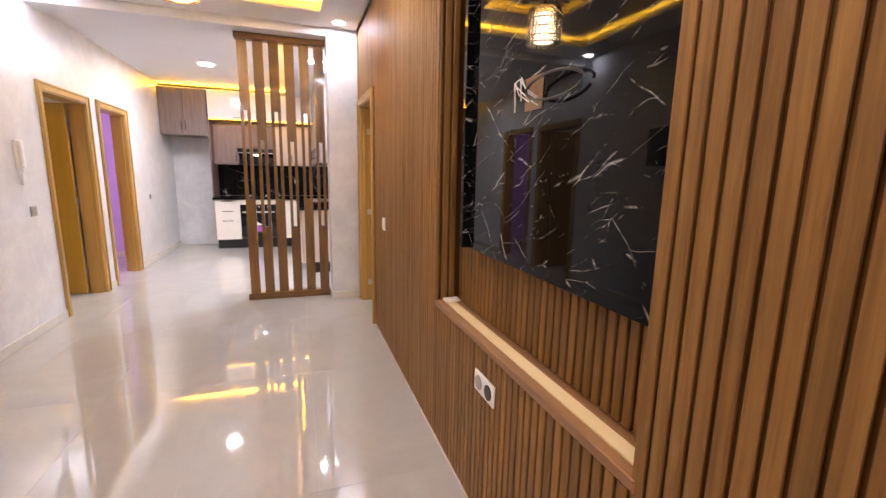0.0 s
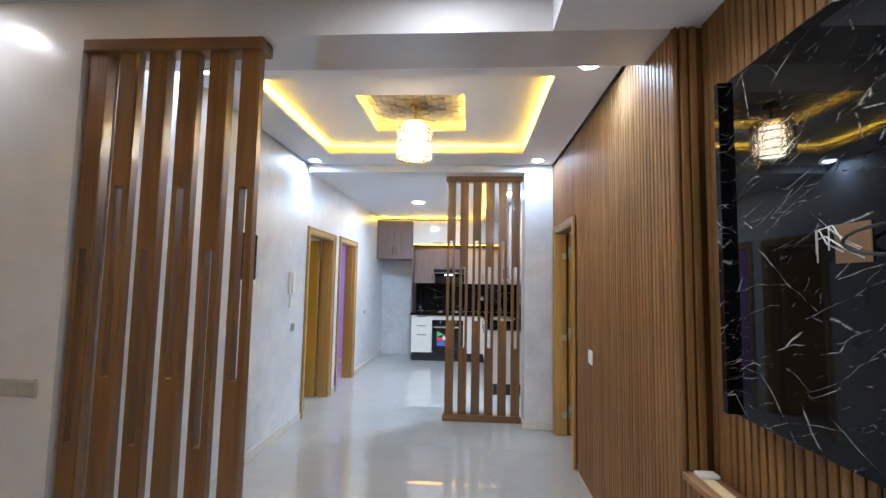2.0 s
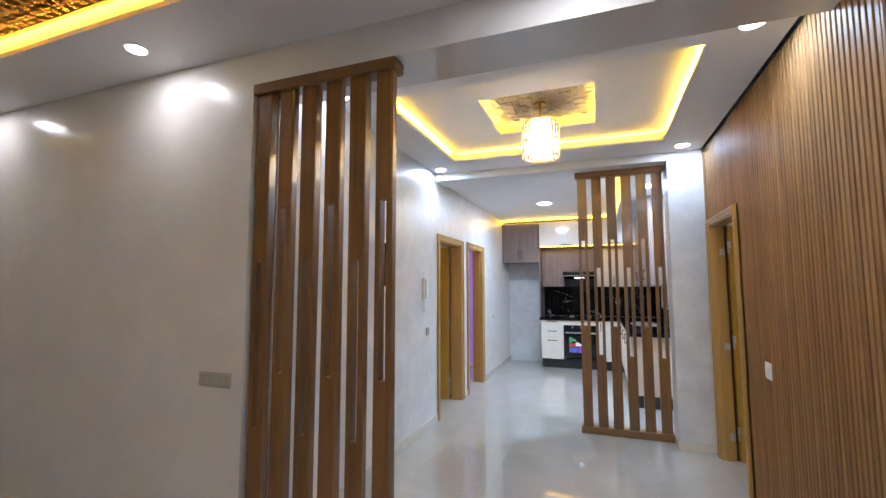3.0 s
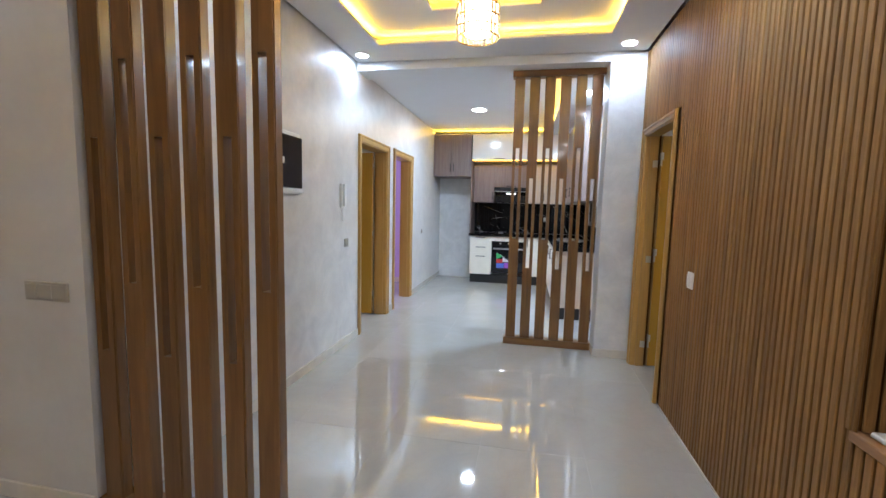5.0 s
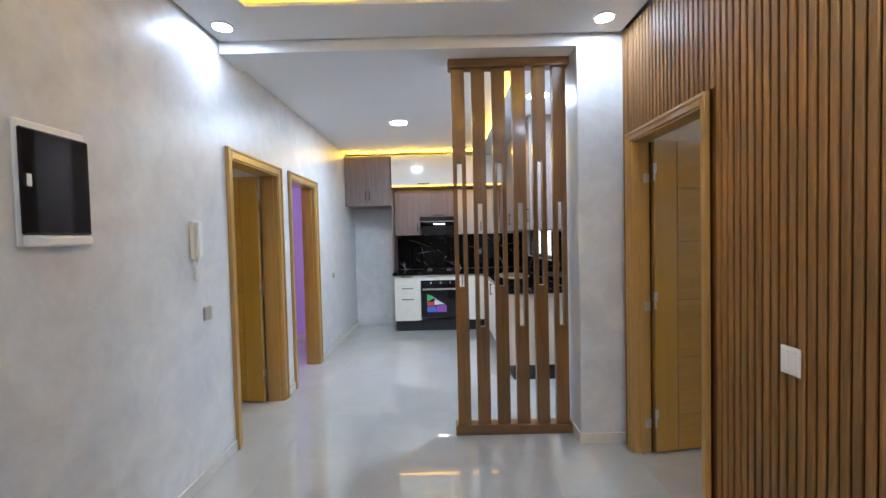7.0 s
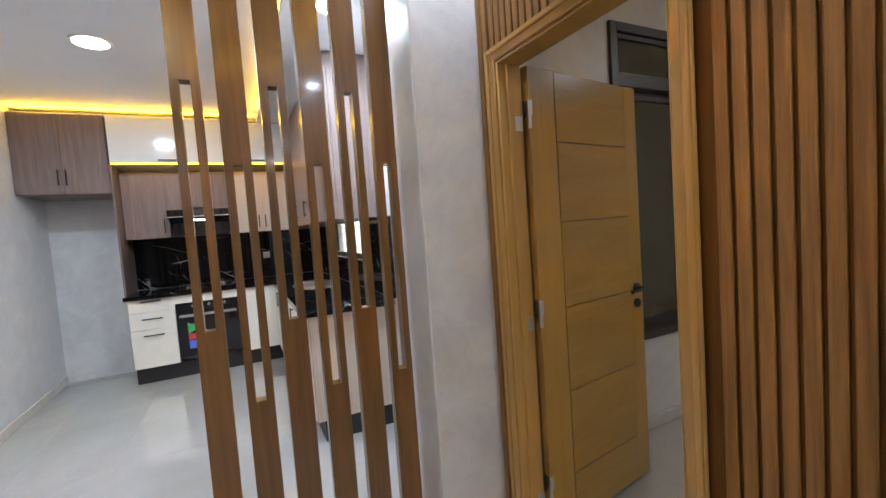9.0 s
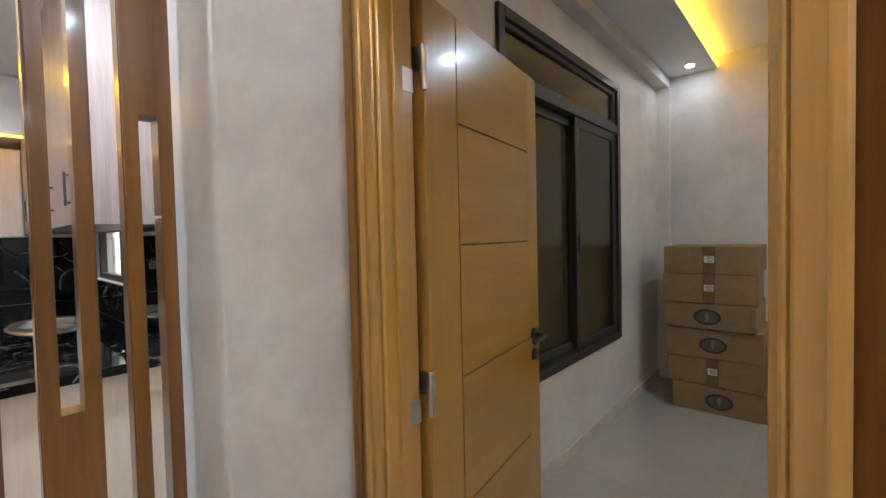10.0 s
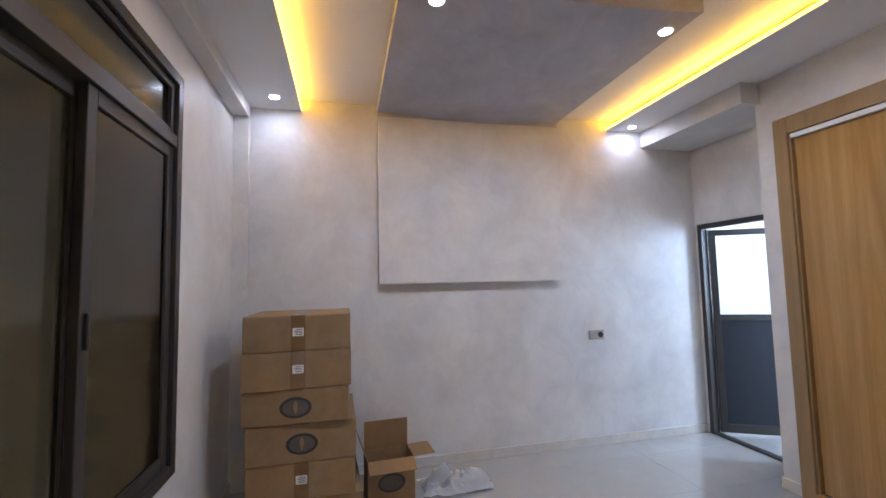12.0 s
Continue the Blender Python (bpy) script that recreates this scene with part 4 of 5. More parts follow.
unit("upper_cabinet", 1.74, 2.40, KU, 4.118, 1.50, 2.2, M["kit_beige"], [(1.74, 2.07, 1.50, 2.2, (2.035, 1.62, True, 0.15)), (2.07, 2.40, 1.50, 2.2, (2.105, 1.62, True, 0.15))],
     "pale oak wall cabinet beside the hood", "upper cabinets")
bm = bmn()
box(bm, 0.7055, 3.50, 0.925, 0.7215, 4.118, 2.26)
solid("end_panel", bm, M["kit_brown"], "tall brown oak end panel beside the fridge space", "end panel", "thing")
# right-hand wall cabinets, end panel towards the hall
t = thing("upper_cabinet", (2.58, 2.4, 1.5), "tall brown oak wall cabinets along the window wall", "kitchen cabinet", "upper cabinets")
bm = bmn()
box(bm, 2.42, 1.31, 1.52, 2.748, 3.70, 2.703, 0.001)
part("body", bm, M["kit_brown"], t)
for k in range(4):
    bm = bmn()
    ya = 1.312 + k * 0.597
    box(bm, 2.401, ya, 1.522, 2.419, ya + 0.594, 2.70, 0.0015)
    f_ = part("front", bm, M["kit_brown"], t)
    bm = bmn()
    box(bm, 2.372, ya + .05, 1.60, 2.382, ya + .062, 1.75, 0.002)
    box(bm, 2.381, ya + .05, 1.61, 2.401, ya + .062, 1.62)
    box(bm, 2.381, ya + .05, 1.73, 2.401, ya + .062, 1.74)
    part("handle", bm, M["black"], f_, "black bar handle")
# cooker hood
t = thing("cooker_hood", (1.43, 3.7, 1.5), "black glass cooker hood with a small lamp", "cooker hood")
bm = bmn()
vs = [(1.14, 3.50, 1.70), (1.73, 3.50, 1.70), (1.73, 3.50, 1.778), (1.14, 3.50, 1.778), (1.14, 4.10, 1.52), (1.73, 4.10, 1.52), (1.73, 4.10, 1.778), (1.14, 4.10, 1.778)]
v = [bm.verts.new(p) for p in vs]
for f_ in ((0, 1, 2, 3), (4, 7, 6, 5), (0, 4, 5, 1), (3, 2, 6, 7), (0, 3, 7, 4), (1, 5, 6, 2)):
    bm.faces.new([v[i] for i in f_])
bmesh.ops.bevel(bm, geom=list(bm.edges), offset=0.004, segments=1, affect='EDGES')
part("body", bm, M["black_gloss"], t)
bm = bmn()
box(bm, 1.16, 3.70, 1.50, 1.71, 3.725, 1.66, 0.002)
part("screen", bm, M["black_gloss"], t, "sloping black glass")
bm = bmn()
box(bm, 1.36, 3.494, 1.660, 1.52, 3.499, 1.669)
part("lamp", bm, M["led_cool"], t, "small lit lamp")
bm = bmn()
box(bm, 1.14, 3.492, 1.70, 1.73, 3.4995, 1.708)
part("trim", bm, M["steel"], t, "steel trim")
# splashback
bm = bmn()
box(bm, 0.722, 4.10, 0.925, 2.748, 4.119, 1.499)
solid("splashback", bm, M["veined_marble"], "black marble splashback with white veins", "splashback", "structure")
bm = bmn()
box(bm, 2.735, 1.13, 0.925, 2.7495, 1.78, 1.518)
box(bm, 2.735, 1.78, 0.925, 2.7495, 3.27, 1.158)
box(bm, 2.735, 3.27, 0.925, 2.7495, 4.099, 1.518)
solid("splashback_side", bm, M["black_marble"], "black marble splashback below the window", "splashback", "structure")
# base units
BF = 3.47
unit("base_cabinet", 0.725, 1.125, BF, 4.118, 0.165, 0.878, M["kit_cream"],
     [(0.725, 1.125, 0.745, 0.875, (0.925, 0.856, False, 0.18)), (0.725, 1.125, 0.565, 0.745, (0.925, 0.675, False, 0.18)), (0.725, 1.125, 0.168, 0.565, (0.925, 0.505, False, 0.18))],
     "cream drawer unit with black handles", "base cabinets")
unit("base_cabinet", 1.735, 2.115, BF, 4.118, 0.165, 0.878, M["kit_cream"], [(1.735, 2.115, 0.168, 0.875, (1.775, 0.78, True, 0.15))], "cream base cabinet beside the oven", "base cabinets")
t = thing("oven", (1.43, 3.75, 0.2), "black built-in oven with a steel bar and a colourful sticker", "oven")
bm = bmn()
box(bm, 1.128, BF + .02, 0.205, 1.732, 4.05, 0.79)
part("body", bm, M["black"], t)
bm = bmn()
box(bm, 1.13, BF - .005, 0.715, 1.73, BF + .0195, 0.79, 0.003)
part("control_panel", bm, M["black_gloss"], t, "black control panel")
for k in range(3):
    bm = bmn()
    cyl(bm, (1.29 + k * 0.15, BF - .018, 0.755), 0.014, 0.026, 'Y', 16)
    part("knob", bm, M["steel"], t, "small steel knob", True)
bm = bmn()
box(bm, 1.13, BF - .008, 0.21, 1.73, BF + .0195, 0.711, 0.003)
od = part("door", bm, M["black_gloss"], t, "black glass door")
bm = bmn()
box(bm, 1.16, BF - .052, 0.645, 1.70, BF - .032, 0.672, 0.006, 2)
for q_ in (1.20, 1.66):
    box(bm, q_ - .01, BF - .035, 0.650, q_ + .01, BF - .008, 0.667)
part("handle", bm, M["steel"], od, "steel bar handle")
for nm, pts in (("sticker_g", ((1.20, .64), (1.30, .56), (1.20, .50))), ("paper", ((1.22, .64), (1.44, .44), (1.30, .56))), ("sticker_r", ((1.20, .50), (1.30, .50), (1.30, .42), (1.20, .42))),
                ("paper", ((1.30, .54), (1.44, .45), (1.30, .44))), ("sticker_b", ((1.20, .41), (1.32, .41), (1.32, .31), (1.20, .31))), ("sticker_v", ((1.325, .43), (1.46, .43), (1.46, .31), (1.325, .31)))):
    bm = bmn()
    off = 0.0012 if nm != "paper" else 0.0020
    vf = [bm.verts.new((1.225 + (px_ - 1.20) * 1.15, BF - .008 - off, 0.30 + (pz - .31) * .86)) for px_, pz in pts]
    vb = [bm.verts.new((1.225 + (px_ - 1.20) * 1.15, BF - .0082, 0.30 + (pz - .31) * .86)) for px_, pz in pts]
    bm.faces.new(vf)
    bm.faces.new(vb)
    for i in range(len(pts)):
        j = (i + 1) % len(pts)
        bm.faces.new((vf[i], vf[j], vb[j], vb[i]))
    part("sticker", bm, M[nm], od, "printed sticker")
bm = bmn()
box(bm, 1.128, BF, 0.793, 1.732, BF + .0185, 0.876, 0.0015)
solid("filler_strip", bm, M["kit_cream"], "cream filler strip between oven and worktop", "filler strip", "thing")
# plinth and peninsula
bm = bmn()
box(bm, 0.73, BF + .06, 0, 2.19, BF + .08, 0.163)
solid("plinth", bm, M["black"], "black kitchen plinth", "plinth", "structure")
t = thing("base_cabinet", (2.45, 2.3, 0.15), "pale oak base cabinet run below the sink", "kitchen cabinet", "base cabinets")
bm = bmn()
box(bm, 2.135, 1.165, 0.152, 2.748, 4.118, 0.878)
part("body", bm, M["kit_beige"], t, "pale oak end panel")
for k in range(4):
    bm = bmn()
    ya = 1.18 + k * 0.57
    box(bm, 2.115, ya, 0.16, 2.134, ya + 0.566, 0.872, 0.0015)
    f_ = part("front", bm, M["kit_cream"], t, "cream front")
    bm = bmn()
    box(bm, 2.085, ya + .06, 0.70, 2.095, ya + .072, 0.85, 0.002)
    box(bm, 2.094, ya + .06, 0.71, 2.115, ya + .072, 0.72)
    box(bm, 2.094, ya + .06, 0.83, 2.115, ya + .072, 0.84)
    part("handle", bm, M["black"], f_, "black bar handle")
bm = bmn()
box(bm, 2.185, 1.185, 0, 2.748, 1.21, 0.15)
box(bm, 2.185, 1.21, 0, 2.205, 3.47, 0.15)
solid("plinth_side", bm, M["black"], "black plinth under the sink cabinets", "plinth", "structure")
# worktop with a sink opening
SX0, SX1, SY0, SY1 = 2.275, 2.575, 2.34, 2.86
bm = bmn()
box(bm, 0.70, 3.43, 0.882, 2.735, 4.10, 0.922)
box(bm, 2.09, 1.12, 0.882, 2.735, SY0, 0.922)
box(bm, 2.09, SY1, 0.882, 2.735, 3.43, 0.922)
box(bm, 2.09, SY0, 0.882, SX0, SY1, 0.922)
box(bm, SX1, SY0, 0.882, 2.735, SY1, 0.922)
solid("worktop", bm, M["black_marble"], "black marble worktop with white veins", "worktop", "thing")
t = thing("sink", (2.425, 2.6, 0.92), "oval steel sink with a bright chrome rim", "sink")
bm = bmn()
scx, scy = (SX0 + SX1) / 2, (SY0 + SY1) / 2
prof = ((0.145, 0.255, 0.9225), (0.152, 0.263, 0.931), (0.20, 0.362, 0.931), (0.21, 0.375, 0.9225))
rings = [[bm.verts.new((scx + a_ * math.cos(k * math.tau / 40), scy + c_ * math.sin(k * math.tau / 40), z_)) for k in range(40)] for a_, c_, z_ in prof]
for u, w in zip(rings, rings[1:] + rings[:1]):
    for k in range(40):
        bm.faces.new((u[k], u[(k + 1) % 40], w[(k + 1) % 40], w[k]))
part("rim", bm, M["steel"], t)
bm = bmn()
box(bm, SX0 + .001, SY0 + .001, 0.765, SX1 - .001, SY1 - .001, 0.768)
box(bm, SX0 + .001, SY0 + .001, 0.768, SX0 + .003, SY1 - .001, 0.922)
box(bm, SX1 - .003, SY0 + .001, 0.768, SX1 - .001, SY1 - .001, 0.922)
box(bm, SX0 + .003, SY0 + .001, 0.768, SX1 - .003, SY0 + .003, 0.922)
box(bm, SX0 + .003, SY1 - .003, 0.768, SX1 - .003, SY1 - .001, 0.922)
part("bowl", bm, M["steel"], t)
t = thing("tap", (2.68, 2.9, 0.922), "dark swan-neck kitchen tap", "tap")
bm = bmn()
cyl(bm, (2.685, 2.9, 0.945), 0.024, 0.045, 'Z', 20)
part("base", bm, M["black_gloss"], t, "", True)
bm = bmn()
tube(bm, [(2.685, 2.9, 0.96), (2.685, 2.9, 1.17)] + [(2.60 + 0.085 * math.cos(u), 2.9, 1.17 + 0.085 * math.sin(u)) for u in [k * math.pi / 10 for k in range(11)]] + [(2.515, 2.9, 1.12)], 0.011, 10)
part("spout", bm, M["black_gloss"], t, "", True)
# hob
t = thing("gas_hob", (1.43, 3.75, 0.922), "black glass gas hob with steel burners", "hob")
bm = bmn()
box(bm, 1.14, 3.52, 0.9225, 1.72, 4.0, 0.93, 0.003)
part("glass", bm, M["black_gloss"], t)
for x, y in ((1.27, 3.63), (1.58, 3.63), (1.27, 3.87), (1.58, 3.87)):
    bm = bmn()
    cyl(bm, (x, y, 0.937), 0.042, 0.014, 'Z', 20, 0.036)
    part("burner", bm, M["steel"], t, "steel burner", True)
    bm = bmn()
    for k in range(4):
        an = k * math.pi / 2
        tube(bm, [(x + 0.1 * math.cos(an), y + 0.1 * math.sin(an), 0.931), (x + 0.1 * math.cos(an), y + 0.1 * math.sin(an), 0.957), (x + 0.025 * math.cos(an), y + 0.025 * math.sin(an), 0.957)], 0.005, 6)
    part("pan_support", bm, M["black"], t)
# kitchen sockets
switch_y(2.10, 4.10, 1.20, -1, 1, 0.08, 0.08, M["plastic_g"], "beige socket on the black splashback", "socket")


# ---- windows ----
def frame_rect(bm_, x0_, x1_, z0_, z1_, y0_, y1_, w):
    box(bm_, x0_, y0_, z0_, x0_ + w, y1_, z1_, 0.003)
    box(bm_, x1_ - w, y0_, z0_, x1_, y1_, z1_, 0.003)
    box(bm_, x0_ + w, y0_, z0_, x1_ - w, y1_, z0_ + w, 0.003)
    box(bm_, x0_ + w, y0_, z1_ - w, x1_ - w, y1_, z1_, 0.003)


wd = thing("window_1", (4.81, YW, BWIN[2]), "dark bronze aluminium sliding window with a top light", "window", "", "structure")
wx0, wx1, wz0, wz1 = BWIN
ZT = 2.19
bm = bmn()
frame_rect(bm, wx0, wx1, wz0, wz1, YW - 0.022, YW + 0.075, 0.055)
part("window_frame", bm, M["alu"], wd)
bm = bmn()
box(bm, wx0 + .055, YW - 0.016, ZT, wx1 - .055, YW + 0.07, ZT + 0.06, 0.003)
part("transom", bm, M["alu"], wd)
bm = bmn()
frame_rect(bm, wx0 + .056, wx1 - .056, ZT + .061, wz1 - .056, YW + 0.0, YW + 0.04, 0.03)
part("top_light_frame", bm, M["alu"], wd)
bm = bmn()
box(bm, wx0 + .0865, YW + 0.018, ZT + .0915, wx1 - .0865, YW + 0.024, wz1 - .0865)
part("pane", bm, M["glass_dark"], wd, "tinted pane")
for a_, c_, yo in ((wx0 + .056, 4.80, 0.04), (4.735, wx1 - .056, 0.0)):
    bm = bmn()
    frame_rect(bm, a_, c_, wz0 + .056, ZT - .001, YW + yo, YW + yo + 0.032, 0.058)
    sf = part("sash", bm, M["alu"], wd)
    bm = bmn()
    box(bm, a_ + .0585, YW + yo + .012, wz0 + .1145, c_ - .0585, YW + yo + .018, ZT - .0595)
    part("pane", bm, M["glass_dark"], sf, "tinted pane")
bm = bmn()
box(bm, 4.755, YW - 0.014, 1.30, 4.77, YW - 0.0, 1.42, 0.003)
part("latch", bm, M["black"], wd, "black latch")

wk = thing("window_2", (2.80, 2.5, KWIN[2]), "low kitchen window with a dark frame", "window", "", "structure")
bm = bmn()
ky0, ky1, kz0, kz1 = KWIN
for q in ((ky0, ky0 + .045, kz0, kz1), (ky1 - .045, ky1, kz0, kz1), (ky0 + .045, ky1 - .045, kz0, kz0 + .045), (ky0 + .045, ky1 - .045, kz1 - .045, kz1), (2.50, 2.545, kz0 + .045, kz1 - .045)):
    box(bm, 2.79, q[0], q[2], 2.84, q[1], q[3], 0.002)
part("window_frame", bm, M["alu"], wk)
for a_, c_ in ((ky0 + .0455, 2.4995), (2.5455, ky1 - .0455)):
    bm = bmn()
    box(bm, 2.812, a_, kz0 + .0455, 2.818, c_, kz1 - .0455)
    p_ = part("pane", bm, M["glass"], wk, "clear pane")
    p_.visible_shadow = False


# ---- bedroom ----
# hung headboard panel that turns into a ceiling slab
bm = bmn()
N = 16
ya, yb = -2.60, -0.985


def sag(yq):
    u = (yq - ya) / (yb - ya) * 2 - 1
    return 0.045 * (1 - u * u)


cols = []
for i in range(N + 1):
    yq = ya + (yb - ya) * i / N
    zt = 2.902 - sag(yq)
    loop = [(XF - 0.001, 1.48), (6.562, 1.48), (6.562, zt), (4.93, zt), (4.93, 2.97), (XF - 0.001, 2.97)]
    cols.append([bm.verts.new((px_, yq, pz)) for px_, pz in loop])
for u, w in zip(cols, cols[1:]):
    for k in range(6):
        bm.faces.new((u[k], u[(k + 1) % 6], w[(k + 1) % 6], w[k]))
bm.faces.new(cols[0])
bm.faces.new(list(reversed(cols[-1])))
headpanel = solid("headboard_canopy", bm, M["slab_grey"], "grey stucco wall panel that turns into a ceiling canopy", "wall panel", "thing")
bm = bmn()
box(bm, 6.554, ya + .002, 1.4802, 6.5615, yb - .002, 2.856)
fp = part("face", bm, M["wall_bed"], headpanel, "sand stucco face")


# cardboard boxes
def carton(x, y, z, dx, dy, dz, turn, logo, group="stacked cartons", label="closed brown cardboard carton in a stack"):
    """A closed carton whose printed side looks to -x."""
    t = thing("cardboard_box", (x, y, z), label, "box", group)
    m0 = Matrix.Translation((x, y, z)) @ Matrix.Rotation(radians(turn), 4, 'Z')

    def put(nm, b_, material, lab=""):
        bmesh.ops.transform(b_, matrix=m0, verts=b_.verts)
        return part(nm, b_, material, t, lab)
    b_ = bmn()
    box(b_, -dx / 2, -dy / 2, 0.001, dx / 2, dy / 2, dz - .004, 0.004)
    put("body", b_, M["card"])
    for s in (-1, 1):
        b_ = bmn()
        box(b_, -dx / 2 + .002, s * .0015, dz - .0038, dx / 2 - .002, s * (dy / 2 - .002), dz - .0005)
        put("flap", b_, M["card"])
    b_ = bmn()
    box(b_, -dx / 2 - .0008, -.045, dz - .0003, dx / 2 + .0008, .04, dz + .0004)
    box(b_, -dx / 2 - .0012, -.045, dz - (.012 if logo == 'oval' else dz * .97), -dx / 2 - .0004, .04, dz)
    put("tape", b_, M["tape"], "brown packing tape")
    if logo == "oval":
        b_ = bmn()
        bmesh.ops.create_cone(b_, cap_ends=True, segments=32, radius1=.062, radius2=.062, depth=.0012, matrix=Matrix.Translation((-dx / 2 - .0008, 0, dz * .47)) @ Matrix.Rotation(radians(90), 4, 'Y') @ Matrix.Diagonal((1.0, 1.5, 1, 1)))
        put("print", b_, M["print"], "dark oval printed mark")
        b_ = bmn()
        bmesh.ops.create_cone(b_, cap_ends=True, segments=28, radius1=.047, radius2=.047, depth=.0012, matrix=Matrix.Translation((-dx / 2 - .0018, 0, dz * .47)) @ Matrix.Rotation(radians(90), 4, 'Y') @ Matrix.Diagonal((1.0, 1.6, 1, 1)))
        put("print_field", b_, M["print_grey"], "grey field of the printed mark")
        b_ = bmn()
        for oz, hw, hh in ((.006, .012, .02), (-.022, .007, .01), (.032, .006, .006)):
            box(b_, -dx / 2 - .0036, -hw, dz * .47 + oz - hh, -dx / 2 - .0026, hw, dz * .47 + oz + hh, 0.0003)
        put("print_bars", b_, M["card"], "plain bars in the printed mark")
    else:
        b_ = bmn()
        box(b_, -dx / 2 - .0024, -.035, dz * .42, -dx / 2 - .0014, .03, dz * .42 + .05)
        put("label", b_, M["paper"], "white paper label")
        b_ = bmn()
        for k in range(4):
            box(b_, -dx / 2 - .0030, -.028, dz * .42 + .008 + k * .01, -dx / 2 - .0025, .012 + .004 * (k % 3), dz * .42 + .012 + k * .01)
        put("print_bars", b_, M["print"], "rows of small print")
    return t


rs = random.Random(12)
z = 0.0
for k, (dz, lg, oy, tr, w) in enumerate(((0.212, "oval", -0.02, 3, 0.64), (0.212, "label", 0.0, -2, 0.63), (0.235, "oval", 0.01, 1, 0.64), (0.205, "oval", 0.035, -1, 0.62), (0.225, "label", 0.04, 2, 0.635), (0.216, "label", 0.03, 0, 0.63))):
    carton(6.20 + rs.uniform(-.015, .015), -0.465 + oy, z, 0.60, w, dz, tr, lg)
    z += dz
# open carton
t = thing("open_cardboard_box", (6.22, -1.01, 0), "open brown cardboard carton with raised flaps", "box")
m0 = Matrix.Translation((6.22, -1.01, 0)) @ Matrix.Rotation(radians(4), 4, 'Z')
bx, by, bh = 0.23, 0.32, 0.30
for q in ((-bx / 2, -by / 2, -bx / 2 + .004, by / 2), (bx / 2 - .004, -by / 2, bx / 2, by / 2), (-bx / 2 + .004, -by / 2, bx / 2 - .004, -by / 2 + .004), (-bx / 2 + .004, by / 2 - .004, bx / 2 - .004, by / 2)):
    bm = bmn()
    box(bm, q[0], q[1], 0.001, q[2], q[3], bh)
    bmesh.ops.transform(bm, matrix=m0, verts=bm.verts)
    part("side", bm, M["card"], t)
bm = bmn()
box(bm, -bx / 2 + .004, -by / 2 + .004, 0.001, bx / 2 - .004, by / 2 - .004, 0.006)
bmesh.ops.transform(bm, matrix=m0, verts=bm.verts)
part("bottom", bm, M["card_in"], t)
for ax, sgn, ang, ln in (('X', 1, -4, 0.20), ('X', -1, 115, 0.11), ('Y', 1, 20, 0.17), ('Y', -1, 88, 0.15)):
    bm = bmn()
    if ax == 'X':
        box(bm, -.002, -by / 2 + .003, 0, .002, by / 2 - .003, ln)
        mm = Matrix.Translation((sgn * (bx / 2 - .002), 0, bh + .001)) @ Matrix.Rotation(radians(sgn * ang), 4, 'Y')
    else:
        box(bm, -bx / 2 + .003, -.002, 0, bx / 2 - .003, .002, ln)
        mm = Matrix.Translation((0, sgn * (by / 2 - .002), bh + .001)) @ Matrix.Rotation(radians(-sgn * ang), 4, 'X')
    bmesh.ops.transform(bm, matrix=m0 @ mm, verts=bm.verts)
    part("flap", bm, M["card_in"], t, "open flap")
bm = bmn()
bmesh.ops.create_cone(bm, cap_ends=True, segments=32, radius1=.062, radius2=.062, depth=.0012, matrix=m0 @ Matrix.Translation((-bx / 2 - .0008, 0, .15)) @ Matrix.Rotation(radians(90), 4, 'Y') @ Matrix.Diagonal((1, 1.5, 1, 1)))
part("print", bm, M["print"], t, "dark oval printed mark")
bm = bmn()
bmesh.ops.create_cone(bm, cap_ends=True, segments=28, radius1=.047, radius2=.047, depth=.0012, matrix=m0 @ Matrix.Translation((-bx / 2 - .0018, 0, .15)) @ Matrix.Rotation(radians(90), 4, 'Y') @ Matrix.Diagonal((1, 1.6, 1, 1)))
part("print_field", bm, M["print_grey"], t, "grey field of the printed mark")
# crumpled film
def crumple(x, y, sx, sy, sz, seed, name, label):
    b_ = bmn()
    bmesh.ops.create_grid(b_, x_segments=26, y_segments=22, size=0.5)
    for v_ in b_.verts:
        p = Vector((v_.co.x * 3.2 + seed, v_.co.y * 3.2, seed * .3))
        edge = max(0.0, 1 - (abs(v_.co.x) * 2) ** 3) * max(0.0, 1 - (abs(v_.co.y) * 2) ** 3)
        h_ = abs(noise.noise(p)) * .8 + abs(noise.noise(p * 2.7)) * .5 + abs(noise.noise(p * 6)) * .2
        v_.co = Vector((x + v_.co.x * sx + .05 * noise.noise(p * 1.3), y + v_.co.y * sy + .05 * noise.noise(p * 1.7 + Vector((4, 0, 0))), 0.003 + sz * h_ * (0.15 + edge)))
    return solid(name, b_, M["film"], label, "plastic film", "thing", True)


crumple(6.27, -1.50, 0.28, 0.50, 0.16, 2.0, "plastic_film", "crumpled clear plastic film on the floor")

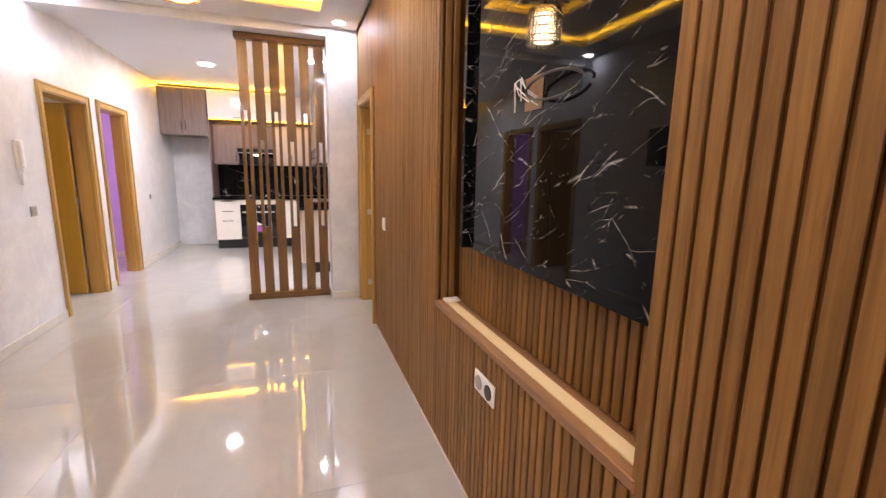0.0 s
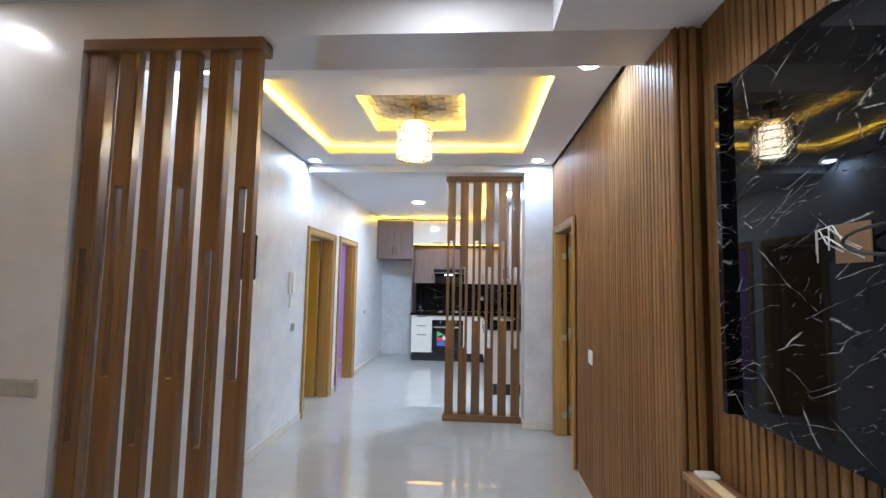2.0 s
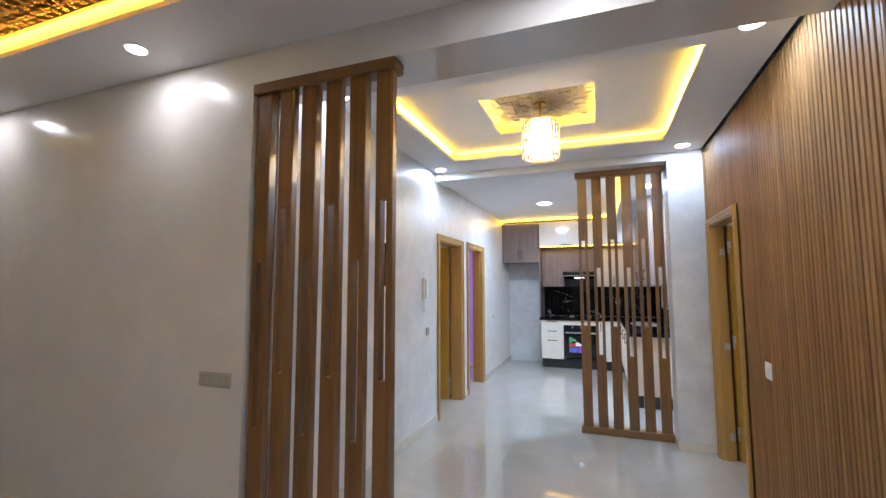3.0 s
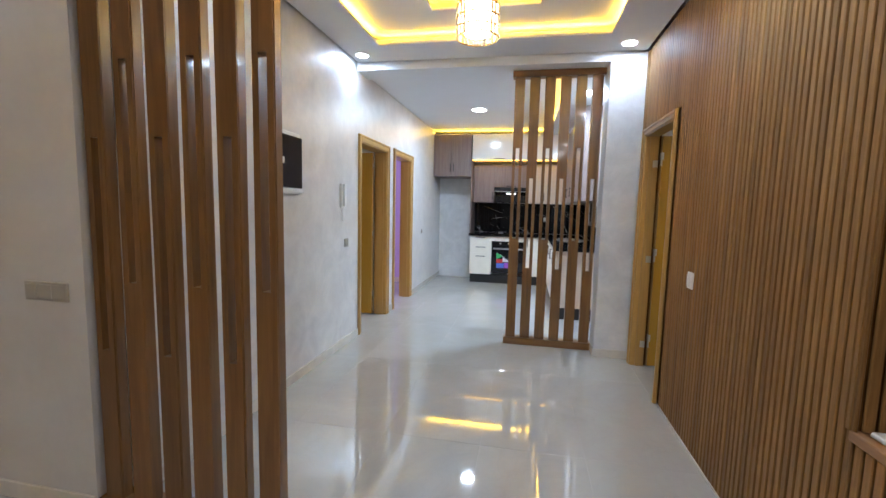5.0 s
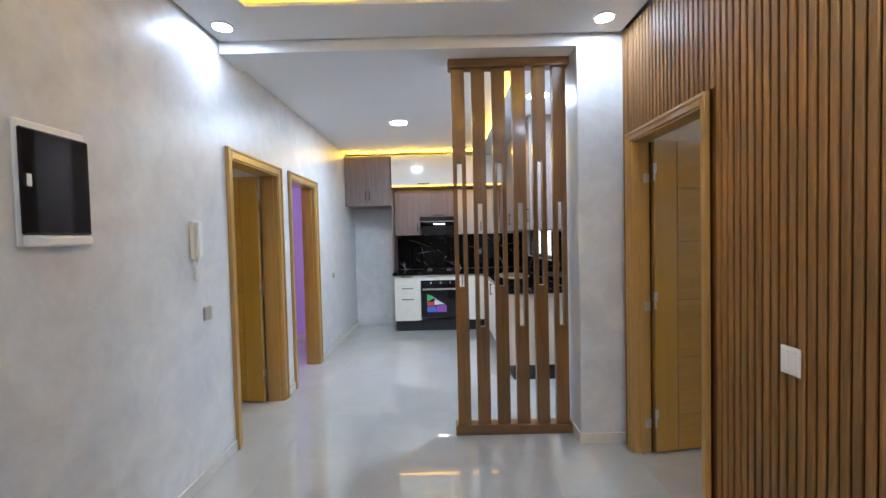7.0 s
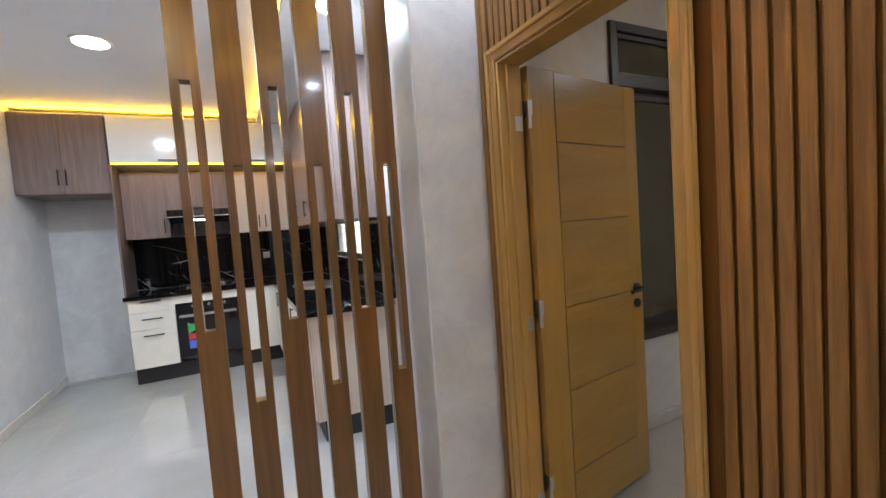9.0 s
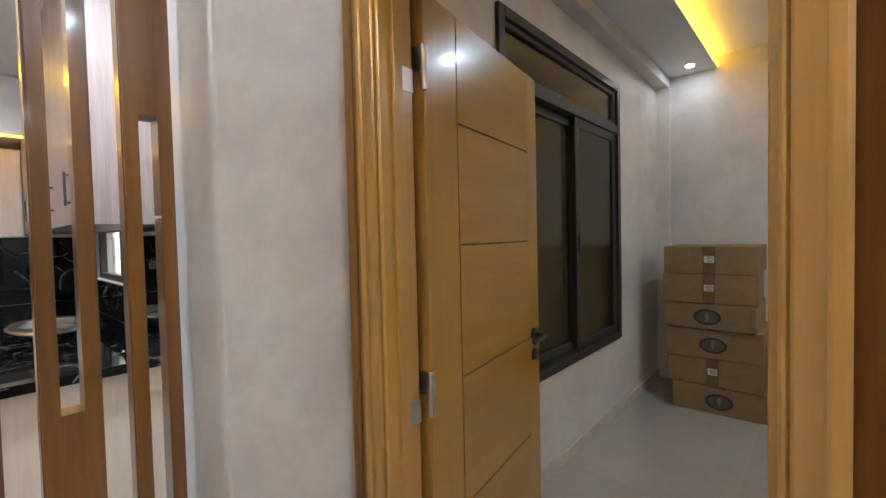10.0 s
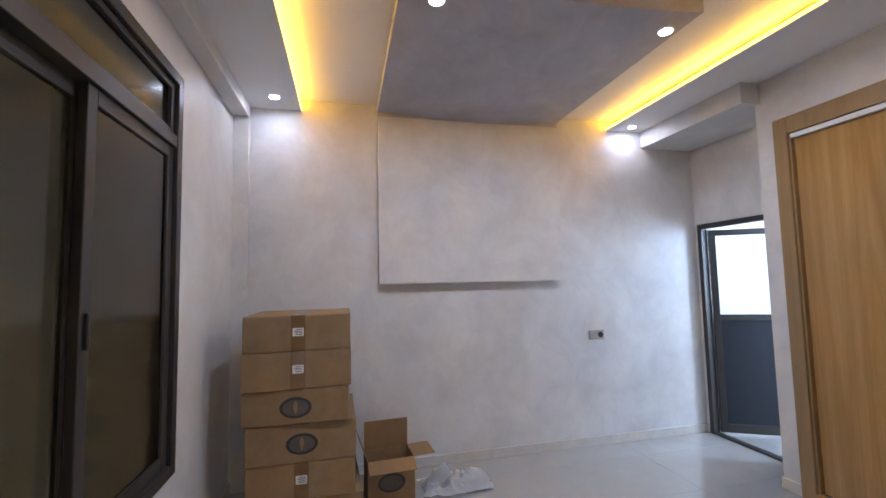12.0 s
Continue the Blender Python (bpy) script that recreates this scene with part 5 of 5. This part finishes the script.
# wardrobe
wr = thing("wardrobe", (4.5, YC - 0.1, 0), "built-in wardrobe with tall varnished oak sliding doors", "wardrobe")
for nm, q in (("frame_side", (5.375, 0.0, 5.47, 2.57)), ("frame_side", (3.74, 0.0, 3.83, 2.57)), ("frame_top", (3.83, 2.45, 5.375, 2.57)), ("frame_sill", (3.83, 0.0, 5.375, 0.07))):
    bm = bmn()
    box(bm, q[0], YC + 0.0, q[1], q[2], YC + 0.022, q[3], 0.004)
    part(nm, bm, M["wardrobe_frame"], wr)
for nm, q in (("lining", (5.36, 0.07, 5.3745, 2.449)), ("lining", (3.8305, 0.07, 3.845, 2.449))):
    bm = bmn()
    box(bm, q[0], YC - 0.118, q[1], q[2], YC + 0.006, q[3])
    part(nm, bm, M["wardrobe_frame"], wr)
bm = bmn()
box(bm, 3.846, YC - 0.05, 2.415, 5.359, YC + 0.01, 2.445)
part("rail", bm, M["plastic_w"], wr, "white sliding rail")
for a_, c_, yo in ((3.847, 4.62, -0.095), (4.58, 5.358, -0.05)):
    bm = bmn()
    box(bm, a_, YC + yo, 0.072, c_, YC + yo + 0.03, 2.414, 0.003)
    part("sliding_door", bm, M["wardrobe"], wr, "varnished oak sliding door")

# balcony door
bd = thing("door_4", (6.23, YD, 0), "grey metal balcony door with a glazed upper half, ajar", "door", "", "structure")
bx0, bx1, _, bz1 = BDOOR
bm = bmn()
box(bm, bx0, YD - 0.06, 0, bx0 + .045, YD + 0.012, bz1, 0.003)
box(bm, bx1 - .045, YD - 0.06, 0, bx1, YD + 0.012, bz1, 0.003)
box(bm, bx0 + .045, YD - 0.06, bz1 - .045, bx1 - .045, YD + 0.012, bz1, 0.003)
part("door_frame", bm, M["alu"], bd)
bm = bmn()
box(bm, bx0 + .046, YD - 0.05, 0.001, bx1 - .046, YD + 0.008, 0.016)
part("threshold", bm, M["alu"], bd, "dark metal threshold")
# leaf hinged by the far wall, opened outwards
m0 = Matrix.Translation((bx1 - .05, YD - 0.065, 0)) @ Matrix.Rotation(radians(180 + 62), 4, 'Z')
lw = 0.62


def bput(nm, b_, material, par, lab=""):
    bmesh.ops.transform(b_, matrix=m0, verts=b_.verts)
    return part(nm, b_, material, par, lab)


bm = bmn()
for q in ((0, .02, .055, bz1 - .06), (lw - .055, .02, lw, bz1 - .06), (.055, .02, lw - .055, .10), (.055, 1.06, lw - .055, 1.115), (.055, bz1 - .115, lw - .055, bz1 - .06)):
    box(bm, q[0], -.02, q[1], q[2], .02, q[3], 0.003)
bl = bput("leaf", bm, M["alu"], bd)
bm = bmn()
box(bm, .0555, -.008, .1005, lw - .0555, .008, 1.0595)
bput("panel", bm, M["alu_grey"], bl, "grey metal panel")
bm = bmn()
box(bm, .0555, -.003, 1.1155, lw - .0555, .003, bz1 - .1155)
p_ = bput("pane", bm, M["glass"], bl, "clear pane")
p_.visible_shadow = False
bm = bmn()
box(bm, lw - .04, .02, .98, lw - .02, .032, 1.12, .003)
tube(bm, [(lw - .03, .03, 1.05), (lw - .03, .06, 1.05), (lw - .13, .06, 1.05)], .008, 8)
bput("door_handle", bm, M["black"], bl, "black lever handle")


# ---- floor tiles ----
def tile_mesh(w, l):
    b_ = bmn()
    box(b_, 0, 0, -0.0025, w - .001, l - .001, 0.0, 0.0003)
    return mesh_of("tile", b_, M["tile"])


tm = tile_mesh(0.60, 1.20)
for i in range(-7, 13):
    for j in range(-4, 5):
        x, y = 0.335 + 0.60 * i, -1.95 + 1.20 * j
        if x > 7.3 or x + .6 < -3.6 or (x > 2.8 and y > YW + .2) or (x < -1.3 and y > YL + 0.2 and x + .6 < -3.0) or (x > 2.9 and y + 1.2 < -6.3):
            continue
        if x > 2.3 and y < -4.3 and x < 4.9 and x > 2.74:
            continue
        piece("tile", tm, floor, (x, y, 0))


# ---- bricks on the balcony wall ----
bm = bmn()
box(bm, -0.012, 0.0, 0.0, 0.0, 0.215, 0.062, 0.004)
brick_me = mesh_of("brick", bm, M["brick_w"])
for row in range(30):
    for k in range(3):
        piece("brick", brick_me, balcony_side, (7.2995, -4.98 + k * 0.225 + (0.11 if row % 2 else 0.0), 0.02 + row * 0.075))
